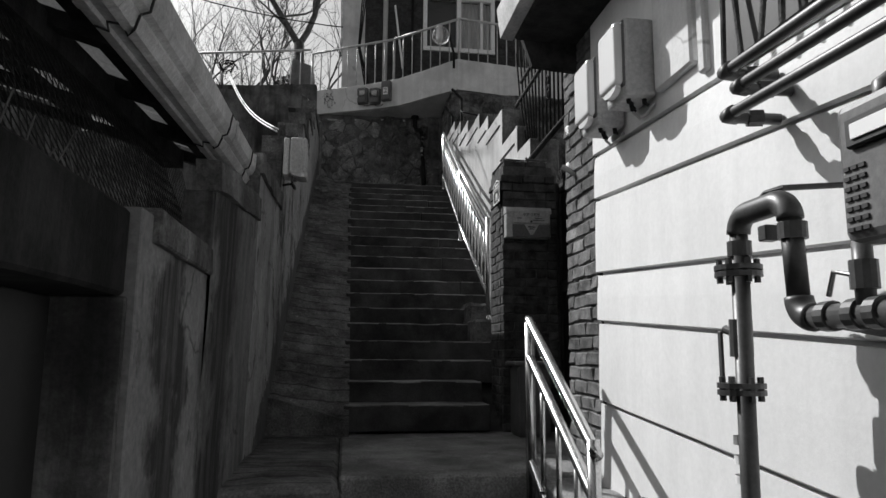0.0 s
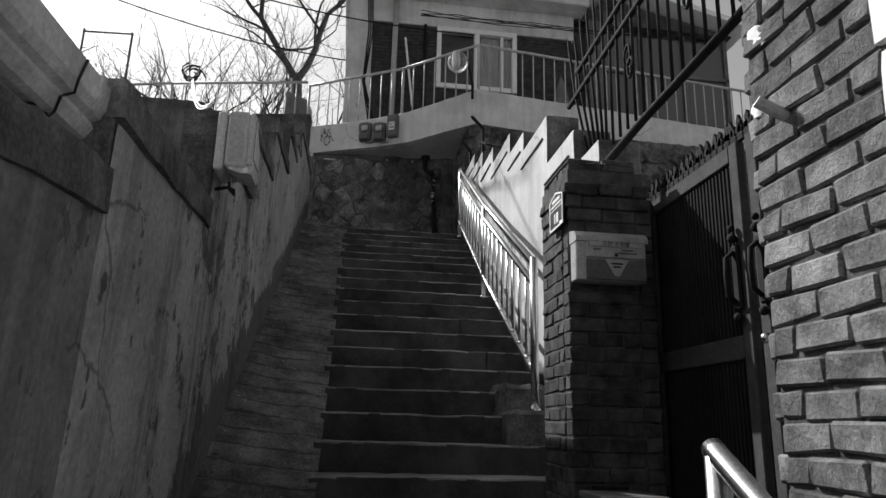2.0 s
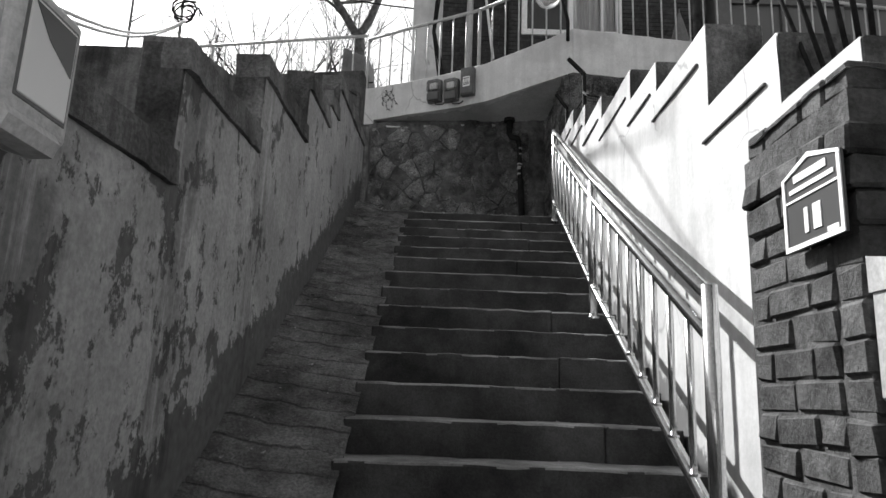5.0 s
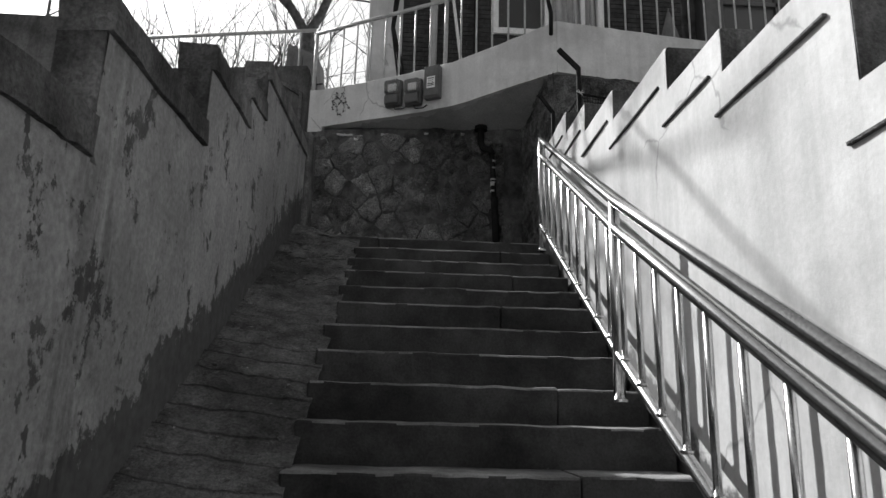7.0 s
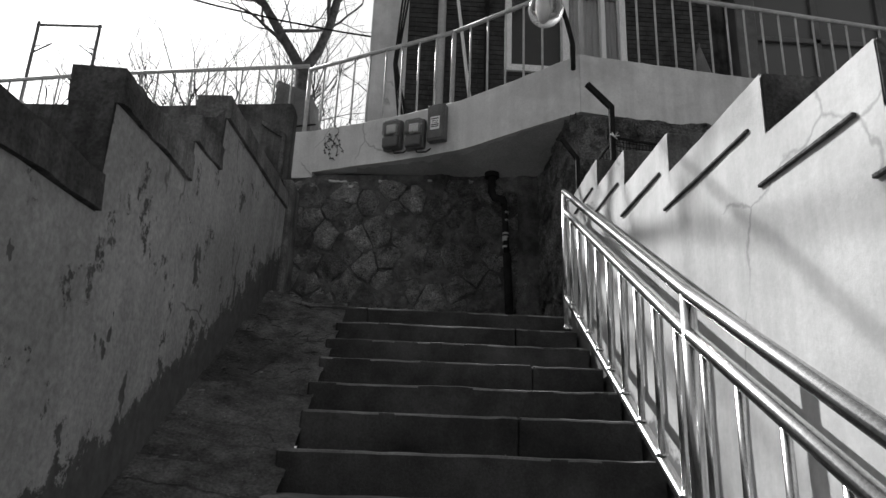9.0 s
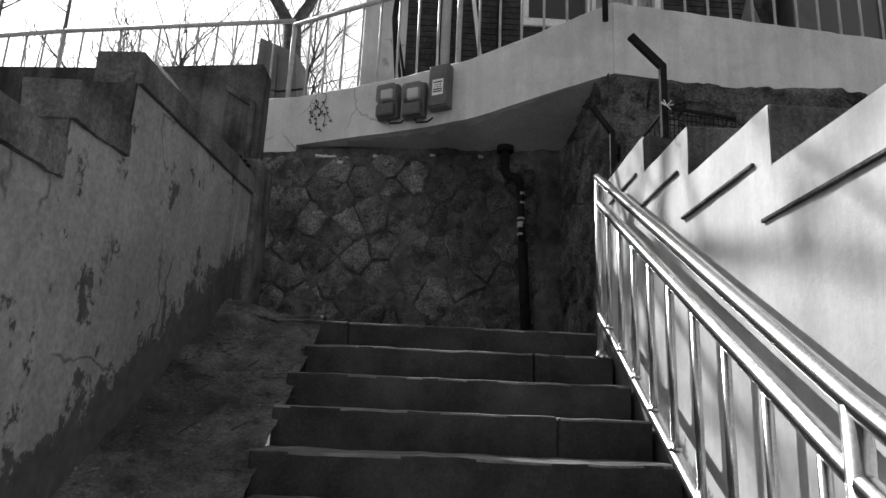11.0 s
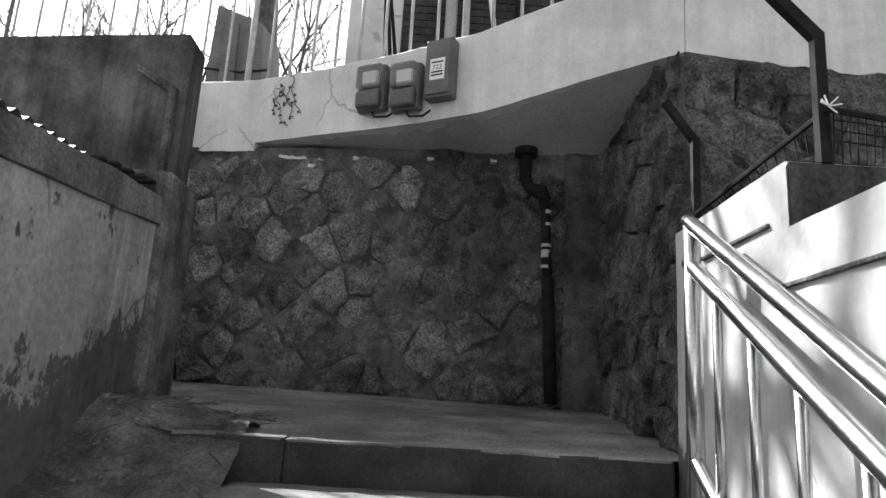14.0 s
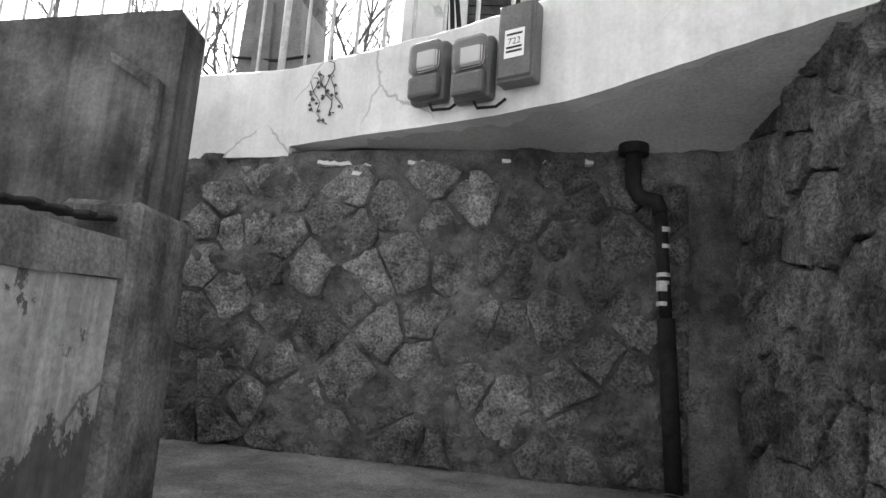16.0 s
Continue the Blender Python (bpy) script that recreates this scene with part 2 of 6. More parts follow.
def peeling(name, p0, p1):
    """Pale paint that flakes off darker plaster, with runs and a damp foot along the stair."""
    m = mat(name, p0, p1, 1.4, 0.82, bump=0.0, fine=40, streak=0.1, stain=0.22, crack=0.5)
    nt = m.node_tree
    N, Lk = nt.nodes, nt.links
    b = N["Principled BSDF"]
    paint = b.inputs["Base Color"].links[0].from_socket
    geo = N.new("ShaderNodeNewGeometry")
    mp = N.new("ShaderNodeMapping")
    mp.inputs["Scale"].default_value = (3.0, 3.0, 2.4)
    Lk.new(geo.outputs["Position"], mp.inputs["Vector"])
    n = N.new("ShaderNodeTexNoise")
    n.inputs["Scale"].default_value, n.inputs["Detail"].default_value, n.inputs["Roughness"].default_value = 1.25, 12.0, 0.76
    Lk.new(mp.outputs[0], n.inputs["Vector"])
    sep = N.new("ShaderNodeSeparateXYZ")
    Lk.new(geo.outputs["Position"], sep.inputs[0])
    h = N.new("ShaderNodeMath")
    h.operation = "MULTIPLY_ADD"
    Lk.new(sep.outputs["Y"], h.inputs[0])
    h.inputs[1].default_value = -RISE_PER
    Lk.new(sep.outputs["Z"], h.inputs[2])
    damp = N.new("ShaderNodeMapRange")
    damp.inputs["From Min"].default_value, damp.inputs["From Max"].default_value = -1.66, -1.4
    damp.inputs["To Min"].default_value, damp.inputs["To Max"].default_value = 0.26, 0.0
    Lk.new(h.outputs[0], damp.inputs["Value"])
    add = N.new("ShaderNodeMath")
    Lk.new(n.outputs["Fac"], add.inputs[0])
    Lk.new(damp.outputs["Result"], add.inputs[1])
    wear = N.new("ShaderNodeMapRange")
    wear.inputs["From Min"].default_value, wear.inputs["From Max"].default_value = 6.6, 8.6
    wear.inputs["To Min"].default_value, wear.inputs["To Max"].default_value = 0.034, -0.025
    Lk.new(sep.outputs["Y"], wear.inputs["Value"])
    add2 = N.new("ShaderNodeMath")
    Lk.new(add.outputs[0], add2.inputs[0])
    Lk.new(wear.outputs["Result"], add2.inputs[1])
    sound = N.new("ShaderNodeMapRange")
    sound.inputs["From Min"].default_value, sound.inputs["From Max"].default_value = 4.9, 5.5
    sound.inputs["To Min"].default_value, sound.inputs["To Max"].default_value = -0.06, 0.0
    Lk.new(sep.outputs["Y"], sound.inputs["Value"])
    add3 = N.new("ShaderNodeMath")
    Lk.new(add2.outputs[0], add3.inputs[0])
    Lk.new(sound.outputs["Result"], add3.inputs[1])
    add2 = add3
    mp3 = N.new("ShaderNodeMapping")
    mp3.inputs["Scale"].default_value = (9.0, 9.0, 4.5)
    Lk.new(geo.outputs["Position"], mp3.inputs["Vector"])
    n3 = N.new("ShaderNodeTexNoise")
    n3.inputs["Scale"].default_value, n3.inputs["Detail"].default_value = 1.0, 5.0
    Lk.new(mp3.outputs[0], n3.inputs["Vector"])
    fl = N.new("ShaderNodeMapRange")
    fl.inputs["From Min"].default_value, fl.inputs["From Max"].default_value = 0.69, 0.72
    fl.inputs["To Max"].default_value = 0.2
    Lk.new(n3.outputs["Fac"], fl.inputs["Value"])
    add = N.new("ShaderNodeMath")
    Lk.new(add2.outputs[0], add.inputs[0])
    Lk.new(fl.outputs["Result"], add.inputs[1])
    edge = N.new("ShaderNodeMapRange")
    edge.inputs["From Min"].default_value, edge.inputs["From Max"].default_value = 0.56, 0.578
    Lk.new(add.outputs[0], edge.inputs["Value"])
    mix = N.new("ShaderNodeMix")
    mix.data_type = "RGBA"
    Lk.new(edge.outputs["Result"], mix.inputs[0])
    Lk.new(paint, mix.inputs[6])
    n2 = N.new("ShaderNodeTexNoise")
    n2.inputs["Scale"].default_value = 22.0
    Lk.new(geo.outputs["Position"], n2.inputs["Vector"])
    r2 = N.new("ShaderNodeValToRGB")
    r2.color_ramp.elements[0].color, r2.color_ramp.elements[1].color = (0.06, 0.06, 0.06, 1), (0.17, 0.17, 0.17, 1)
    Lk.new(n2.outputs["Fac"], r2.inputs["Fac"])
    Lk.new(r2.outputs["Color"], mix.inputs[7])
    # black run-off stains below the coping joints
    ms = N.new("ShaderNodeMapping")
    ms.inputs["Scale"].default_value = (1.0, 2.4, 2.2)
    Lk.new(geo.outputs["Position"], ms.inputs["Vector"])
    nw = N.new("ShaderNodeTexNoise")
    nw.inputs["Scale"].default_value, nw.inputs["Detail"].default_value, nw.inputs["Roughness"].default_value = 1.6, 8.0, 0.66
    Lk.new(ms.outputs[0], nw.inputs["Vector"])
    wy = N.new("ShaderNodeMath")
    wy.operation = "MULTIPLY_ADD"
    Lk.new(nw.outputs["Fac"], wy.inputs[0])
    wy.inputs[1].default_value = 0.9
    Lk.new(sep.outputs["Y"], wy.inputs[2])
    mq = N.new("ShaderNodeMapping")
    mq.inputs["Scale"].default_value = (1.0, 11.0, 0.7)
    Lk.new(geo.outputs["Position"], mq.inputs["Vector"])
    nq = N.new("ShaderNodeTexNoise")
    nq.inputs["Scale"].default_value, nq.inputs["Detail"].default_value, nq.inputs["Roughness"].default_value = 1.3, 8.0, 0.7
    Lk.new(mq.outputs[0], nq.inputs["Vector"])
    runs = N.new("ShaderNodeMapRange")
    runs.inputs["From Min"].default_value, runs.inputs["From Max"].default_value = 0.4, 0.54
    Lk.new(nq.outputs["Fac"], runs.inputs["Value"])
    final = mix.outputs[2]
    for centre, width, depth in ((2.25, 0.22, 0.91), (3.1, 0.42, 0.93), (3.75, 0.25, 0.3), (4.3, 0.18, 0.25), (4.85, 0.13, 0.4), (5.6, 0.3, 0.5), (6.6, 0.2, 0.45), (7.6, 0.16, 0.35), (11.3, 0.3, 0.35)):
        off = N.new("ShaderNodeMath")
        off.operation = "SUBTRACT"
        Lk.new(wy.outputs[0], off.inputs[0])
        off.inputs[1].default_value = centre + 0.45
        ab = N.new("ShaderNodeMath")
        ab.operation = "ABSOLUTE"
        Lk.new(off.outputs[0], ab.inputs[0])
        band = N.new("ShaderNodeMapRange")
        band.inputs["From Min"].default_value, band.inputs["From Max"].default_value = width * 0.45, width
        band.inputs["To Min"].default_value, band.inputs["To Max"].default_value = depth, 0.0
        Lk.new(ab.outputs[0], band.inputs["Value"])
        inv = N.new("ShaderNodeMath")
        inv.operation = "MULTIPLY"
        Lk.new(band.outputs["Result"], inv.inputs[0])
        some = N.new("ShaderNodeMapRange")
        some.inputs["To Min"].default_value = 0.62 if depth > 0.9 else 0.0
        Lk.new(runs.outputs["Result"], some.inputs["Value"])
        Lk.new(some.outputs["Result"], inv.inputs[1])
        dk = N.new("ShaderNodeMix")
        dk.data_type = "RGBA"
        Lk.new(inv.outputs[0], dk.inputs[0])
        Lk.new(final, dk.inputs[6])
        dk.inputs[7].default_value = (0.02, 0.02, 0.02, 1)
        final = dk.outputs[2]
    Lk.new(final, b.inputs["Base Color"])
    bp = N.new("ShaderNodeBump")
    bp.inputs["Strength"].default_value, bp.inputs["Distance"].default_value = 0.5, 0.006
    bp.invert = True
    hs = N.new("ShaderNodeMath")
    hs.operation = "MULTIPLY_ADD"
    Lk.new(n2.outputs["Fac"], hs.inputs[0])
    hs.inputs[1].default_value = 0.25
    Lk.new(edge.outputs["Result"], hs.inputs[2])
    Lk.new(hs.outputs[0], bp.inputs["Height"])
    Lk.new(bp.outputs[0], b.inputs["Normal"])
    return m


RISE_PER = 0.549


def grimy_foot(m):
    """Dirt splashed up the foot of a painted wall along the stair, with a ragged edge."""
    nt = m.node_tree
    N, Lk = nt.nodes, nt.links
    b = N["Principled BSDF"]
    paint = b.inputs["Base Color"].links[0].from_socket
    geo = N.new("ShaderNodeNewGeometry")
    sep = N.new("ShaderNodeSeparateXYZ")
    Lk.new(geo.outputs["Position"], sep.inputs[0])
    h = N.new("ShaderNodeMath")
    h.operation = "MULTIPLY_ADD"
    Lk.new(sep.outputs["Y"], h.inputs[0])
    h.inputs[1].default_value = -RISE_PER
    Lk.new(sep.outputs["Z"], h.inputs[2])
    n = N.new("ShaderNodeTexNoise")
    n.inputs["Scale"].default_value, n.inputs["Detail"].default_value, n.inputs["Roughness"].default_value = 5.0, 9.0, 0.7
    Lk.new(geo.outputs["Position"], n.inputs["Vector"])
    lift = N.new("ShaderNodeMath")
    lift.operation = "MULTIPLY_ADD"
    Lk.new(n.outputs["Fac"], lift.inputs[0])
    lift.inputs[1].default_value = -0.55
    Lk.new(h.outputs[0], lift.inputs[2])
    edge = N.new("ShaderNodeMapRange")
    edge.inputs["From Min"].default_value, edge.inputs["From Max"].default_value = -2.04, -1.99
    edge.inputs["To Min"].default_value, edge.inputs["To Max"].default_value = 0.9, 0.0
    Lk.new(lift.outputs[0], edge.inputs["Value"])
    mix = N.new("ShaderNodeMix")
    mix.data_type = "RGBA"
    Lk.new(edge.outputs["Result"], mix.inputs[0])
    Lk.new(paint, mix.inputs[6])
    mix.inputs[7].default_value = (0.07, 0.07, 0.07, 1)
    Lk.new(mix.outputs[2], b.inputs["Base Color"])


grimy_foot(M_WHITE)
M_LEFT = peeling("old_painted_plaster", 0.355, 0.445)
# darker copy of the left plaster: dirt, plus roof shade put into the colour
M_LEFT_SHADED = peeling("dirty_shaded_plaster", 0.15, 0.25)
# white paints in the bright sun reflection of the meter covers
M_COVER = plain("white_reflection_cover", 0.72, 0.25)
M_LENS = plain("dusty_lens", 0.12, 0.12)
M_PLATE = plain("plate_enamel", 0.07, 0.3)
M_MAIL = mat("mailbox_steel", 0.44, 0.58, 9.0, 0.4, 0.35, bump=0.04, stain=0.25, streak=0.2)


# ---- builders ----
def part(name, bm, material, parent=None, label="", smooth=False):
    me = bpy.data.meshes.new(name)
    bmesh.ops.recalc_face_normals(bm, faces=bm.faces)
    bm.to_mesh(me)
    bm.free()
    me.materials.append(material)
    if smooth:
        me.shade_smooth()
    ob = new(name, me)
    if parent is not None:
        ob.parent = parent
    if label:
        ob["label"] = label
    return ob


def thing(name, label, category, at=(0, 0, 0), kind="", group=""):
    """An empty that holds the parts of one thing; its parts are modelled in world places and shifted back."""
    ob = new(name)
    ob.empty_display_size = 0.1
    return tagged(ob, label, category, group, kind)


def box(bm, lo, hi, bevel=0.0, seg=1, turn=None):
    c = [(a + b) / 2 for a, b in zip(lo, hi)]
    s = [abs(b - a) for a, b in zip(lo, hi)]
    m = Matrix.Translation(c) @ (turn if turn else Matrix()) @ Matrix.Diagonal((*s, 1))
    r = bmesh.ops.create_cube(bm, size=1, matrix=m)
    if bevel:
        es = list({e for v in r["verts"] for e in v.link_edges})
        bmesh.ops.bevel(bm, geom=es, offset=bevel, segments=seg, affect="EDGES", profile=0.5)
    return bm


def tube(bm, pts, r, n=10, caps=True):
    """A round pipe along points; r one radius or one for each point."""
    pts = [Vector(p) for p in pts]
    rs = r if isinstance(r, (list, tuple)) else [r] * len(pts)
    rings, side = [], None
    for i, p in enumerate(pts):
        d = (pts[min(i + 1, len(pts) - 1)] - pts[max(i - 1, 0)]).normalized()
        if side is None:
            side = d.orthogonal().normalized()
        side = (side - d * side.dot(d)).normalized()
        up = d.cross(side)
        rings.append([bm.verts.new(p + rs[i] * (math.cos(a) * side + math.sin(a) * up)) for a in (2 * math.pi * k / n for k in range(n))])
    for a, b in zip(rings, rings[1:]):
        for k in range(n):
            bm.faces.new((a[k], a[(k + 1) % n], b[(k + 1) % n], b[k]))
    if caps:
        bm.faces.new(rings[0][::-1])
        bm.faces.new(rings[-1])
    return bm


def B():
    return bmesh.new()


def prism(bm, pts, vec):
    """A polygon pushed along vec."""
    a = [bm.verts.new(p) for p in pts]
    b = [bm.verts.new(Vector(p) + Vector(vec)) for p in pts]
    bm.faces.new(a[::-1])
    bm.faces.new(b)
    n = len(a)
    for i in range(n):
        bm.faces.new((a[i], a[(i + 1) % n], b[(i + 1) % n], b[i]))
    return bm


def sheet(bm, nu, nv, f):
    """A grid of points f(u, v), u and v from 0 to 1."""
    g = [[bm.verts.new(f(i / nu, j / nv)) for j in range(nv + 1)] for i in range(nu + 1)]
    for i in range(nu):
        for j in range(nv):
            bm.faces.new((g[i][j], g[i + 1][j], g[i + 1][j + 1], g[i][j + 1]))
    return bm


def rough(bm, amount, scale, seed=0.0):
    for v in bm.verts:
        v.co += noise.noise_vector(v.co * scale + Vector((seed, seed, seed))) * amount
    return bm


def cutbox(bm, lo, hi, step=0.12, amount=0.006, scale=4.0, bevel=0.01):
    """A box with a cut-up, slightly uneven surface."""
    box(bm, lo, hi, bevel)
    for ax in range(3):
        n = int((hi[ax] - lo[ax]) / step)
        for k in range(1, n):
            co = [0, 0, 0]
            co[ax] = lo[ax] + (hi[ax] - lo[ax]) * k / n
            no = [0, 0, 0]
            no[ax] = 1
            bmesh.ops.bisect_plane(bm, geom=bm.verts[:] + bm.edges[:] + bm.faces[:], plane_co=co, plane_no=no)
    return rough(bm, amount, scale)


# ---- measures of the stair ----
TREAD, RISE, STEPS = 0.3085, 0.1694, 20


def nose(k):
    """Front edge of step k: y and z."""
    settle = -0.03 if k <= 6 else (-0.03 + 0.0047 * (k - 6) if k <= 15 else 0.012 - 0.0072 * (k - 15))
    return 5.951 + TREAD * (k - 3), 1.486 + RISE * (k - 3) + settle


def slope_z(y):
    return 1.486 + RISE / TREAD * (y - 5.951)


LX, RX = -0.55, 1.667

# ---- ground ----
ground = part("ground", sheet(B(), 60, 60, lambda u, v: (-60 + 120 * u, -60 + 120 * v, 0.0 + 0.02 * noise.noise(Vector((u * 90, v * 90, 0))))), M_LAND)
tagged(ground, "grey trodden concrete ground at the alley's foot", "ground", kind="structure")
hill = part("hill_ground", cutbox(B(), (-60, 13.45, 4.0), (60, 140, 6.2), 8, 0.05, 0.1), M_SOIL)
tagged(hill, "upper ground behind the retaining wall", "ground", kind="structure")

# ---- stair ----
stair = thing("staircase", "worn dark concrete staircase with twenty uneven steps", "staircase", kind="structure")
for k in range(1, STEPS + 1):
    y, z = nose(k)
    rng = random.Random(k)
    x0 = 0.03 + rng.uniform(-0.02, 0.02)
    x1 = 1.15 if k <= 2 else (1.42 if k <= 4 else (1.225 if k <= 6 else RX - 0.02))
    if k == STEPS:
        x0 = -0.2
    seam = 1.18 + rng.uniform(-0.12, 0.1)
    if k == STEPS:
        seam = 0.22
    casts = [(x0, x1)] if k <= 4 or k in (7, 9, 11, 13, 14, 16, 18) else [(x0, seam - 0.0008), (seam + 0.0008, x1)]
    for c, (xa, xb) in enumerate(casts):
        dz, dy = rng.uniform(-0.004, 0.004), rng.uniform(-0.003, 0.003)
        bm = B()
        box(bm, (xa, y + dy, z - RISE - 0.03), (xb, y + TREAD + 0.06, z + dz), 0.012, 2)
        n = max(3, int((xb - xa) / 0.07))
        for q in range(1, n):
            bmesh.ops.bisect_plane(bm, geom=bm.verts[:] + bm.edges[:] + bm.faces[:], plane_co=(xa + (xb - xa) * q / n, 0, 0), plane_no=(1, 0, 0))
        rough(bm, 0.006, 6.0, k)
        rough(bm, 0.005, 23.0, k + c)
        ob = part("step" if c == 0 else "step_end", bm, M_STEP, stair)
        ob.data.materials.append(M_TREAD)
        # up-facing faces get the lit tread colour, the rest the shaded riser colour
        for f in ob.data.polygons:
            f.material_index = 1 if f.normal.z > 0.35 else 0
bm = B()
prism(bm, [(0.06, 5.3, 0.5), (0.06, nose(20)[0] + 0.2, 0.5), (0.06, nose(20)[0] + 0.2, nose(20)[1] - 0.2), (0.06, 5.4, nose(1)[1] - 0.25)], (RX - 0.08, 0, 0))
part("stair_core", bm, M_STEP, stair)
part("side_pad", cutbox(B(), (1.2, 6.29, 1.0), (RX - 0.01, 6.98, 1.832), 0.06, 0.016, 5.0, 0.025), M_RAMP, stair, "rough poured pad round the rail post")
part("broken_block", cutbox(B(), (1.21, 6.74, 1.4), (RX - 0.015, 7.25, 2.02), 0.05, 0.03, 6.0, 0.04), M_RAMP, stair, "broken concrete lump beside the steps")

# the ribbed ramp beside the steps
def ramp_pt(u, v):
    y = 5.2 + (11.8 - 5.2) * u
    x = LX - 0.04 + (0.1 - LX) * v
    z = min(slope_z(y) - 0.06 + 0.075 * (1 - v) ** 1.3, 4.345 + 0.1 * (1 - v) + 0.05 * (y - 11.2))
    g = (y + 0.012 * noise.noise(Vector((x * 2, y * 1.3, 9)))) / 0.155
    top = min(1.0, max(0.0, (y - 9.3) / 0.8))
    rib = (0.016 - 0.012 * top) * (1 - (g - math.floor(g))) + (0.01 * (1 - 0.7 * top) if g - math.floor(g) < 0.13 else 0)
    n = top * (noise.fractal(Vector((x * 3.5, y * 3.5, 6)), 1.0, 2.0, 6) * 0.035 ) + noise.noise(Vector((x * 5, y * 5, 1))) * 0.014 + noise.noise(Vector((x * 17, y * 17, 4))) * 0.008 + noise.noise(Vector((x * 45, y * 45, 4))) * 0.004
    return (x, y + 0.004 * noise.noise(Vector((x * 4, y * 2, 7))), z - rib + n)


bm = sheet(B(), 560, 30, ramp_pt)
ramp = part("ramp", bm, M_RAMP)
tagged(ramp, "ribbed concrete ramp strip beside the steps", "ramp", kind="structure")
bm = B()
prism(bm, [(LX - 0.05, 5.2, 0.4), (0.06, 5.2, 0.4), (0.06, 5.2, slope_z(5.2) - 0.06), (LX - 0.05, 5.2, slope_z(5.2) + 0.13)], (0, 0.25, 0))
tagged(part("ramp_end", bm, M_RAMP), "broken lower end of the concrete ramp", "ramp", kind="structure")
bm = cutbox(B(), (-0.68, 3.3, 0.2), (0.0, 5.22, 0.9), 0.15, 0.02, 3.0, 0.03)
tagged(part("gutter_slab", bm, M_RAMP), "low uneven concrete slab below the ramp", "slab", kind="structure")

# lower landing
bm = cutbox(B(), (0.0, 3.55, 0.2), (2.4, 5.6, 0.9), 0.2, 0.008, 3.0, 0.015)
tagged(part("landing", bm, M_LAND), "pale worn concrete landing before the stair", "landing", kind="structure")
for i in range(4):
    bm = cutbox(B(), (0.0, 3.55 - 0.3 * (i + 1), 0.0), (1.3, 3.6 - 0.3 * i, 0.9 - 0.18 * (i + 1)), 0.2, 0.008, 3.0, 0.015)
    tagged(part("lower_step", bm, M_STEP), "dark worn concrete step below the landing", "step", kind="structure")

# upper landing
def land_pt(u, v):
    x = -1.75 + 4.0 * u
    y = 11.22 + 2.2 * v
    return (x, y, 4.33 + 0.2 * v + 0.01 * noise.noise(Vector((x * 2, y * 2, 0))) + 0.14 * max(0.0, -x - 0.15) * max(0.0, 1 - 2.0 * v))


tagged(part("upper_landing", sheet(B(), 40, 24, land_pt), M_LAND, smooth=True), "dusty concrete landing at the stair's top", "landing", kind="structure")

# ---- left wall: stepped bays ----
left = thing("wall_left", "stained peeling plaster wall with stepped coping", "wall", kind="structure")
BAYS_L = [(2.75, 4.06, 2.14, 2.27), (4.06, 5.365, 2.55, 2.607), (5.365, 6.475, 3.08, 3.122), (6.475, 7.505, 3.57, 3.615), (7.505, 8.575, 4.045, 4.08), (8.575, 9.38, 4.485, 4.52), (9.38, 9.785, 4.723, 4.747), (9.785, 11.635, 5.055, 5.19)]
THICK = 0.13
for i, (y0, y1, l0, l1) in enumerate(BAYS_L):
    bm = sheet(B(), max(4, int((y1 - y0) / 0.1)), 24, lambda u, v: (LX + 0.035 * v + 0.006 * noise.noise(Vector((y0 + (y1 - y0) * u, v * 2.5, 3)) * 3.0), y0 + (y1 - y0) * u, 0.2 + (l0 + (l1 - l0) * u - 0.2) * v))
    part("wall_face", bm, M_LEFT if y0 > 3 else M_LEFT_SHADED, left, smooth=True)
    bm = B()
    prism(bm, [(LX - 0.03, y0, 0.2), (LX - 0.03, y1, 0.2), (LX - 0.03, y1, l1 - 0.01), (LX - 0.03, y0, l0 - 0.01)], (-THICK + 0.035 if y0 > 3 else -0.06, 0, 0))
    part("wall_core", bm, M_COPING, left)
    bm = B()
    prism(bm, [(LX + 0.056, y0 - 0.012, l0), (LX + 0.056, y1 - 0.014, l1), (LX + 0.05, y1 - 0.014, l1 + 0.13), (LX + 0.05, y0 - 0.012, l0 + 0.13)], (-THICK - 0.055 if y0 > 3 else -0.1, 0, 0))
    for c in range(1, 16):
        bmesh.ops.bisect_plane(bm, geom=bm.verts[:] + bm.edges[:] + bm.faces[:], plane_co=(0, y0 + (y1 - y0) * c / 16, 0), plane_no=(0, 1, 0))
    part("coping", rough(rough(bm, 0.01, 5.0), 0.008, 24.0), M_COPL, left, "weathered coping band")
    bm = cutbox(B(), (LX - (THICK if y0 > 3 else 0.09), y0 - 0.01, BAYS_L[i - 1][3] - 0.01 if i else l0 - 0.3), (LX + 0.03, y0 + 0.06, l0 + (0.11 if y0 > 3 else -0.003)), 0.12, 0.006, 4.0, 0.004)
    part("bay_end", bm, M_COPING if y0 > 3 else M_DARKWALL, left)

# near lower wall with a doorway
low = thing("wall_left_lower", "sooty plaster wall of a low shed with a doorway, shade painted in", "wall", kind="structure")
part("wall_panel", cutbox(B(), (-0.9, 1.855, 0.0), (-0.532, 2.748, 1.88), 0.2, 0.004, 4.0, 0.004), M_LEFT_SHADED, low)
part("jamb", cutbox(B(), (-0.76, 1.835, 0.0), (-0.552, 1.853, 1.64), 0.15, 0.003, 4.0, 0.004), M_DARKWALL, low)
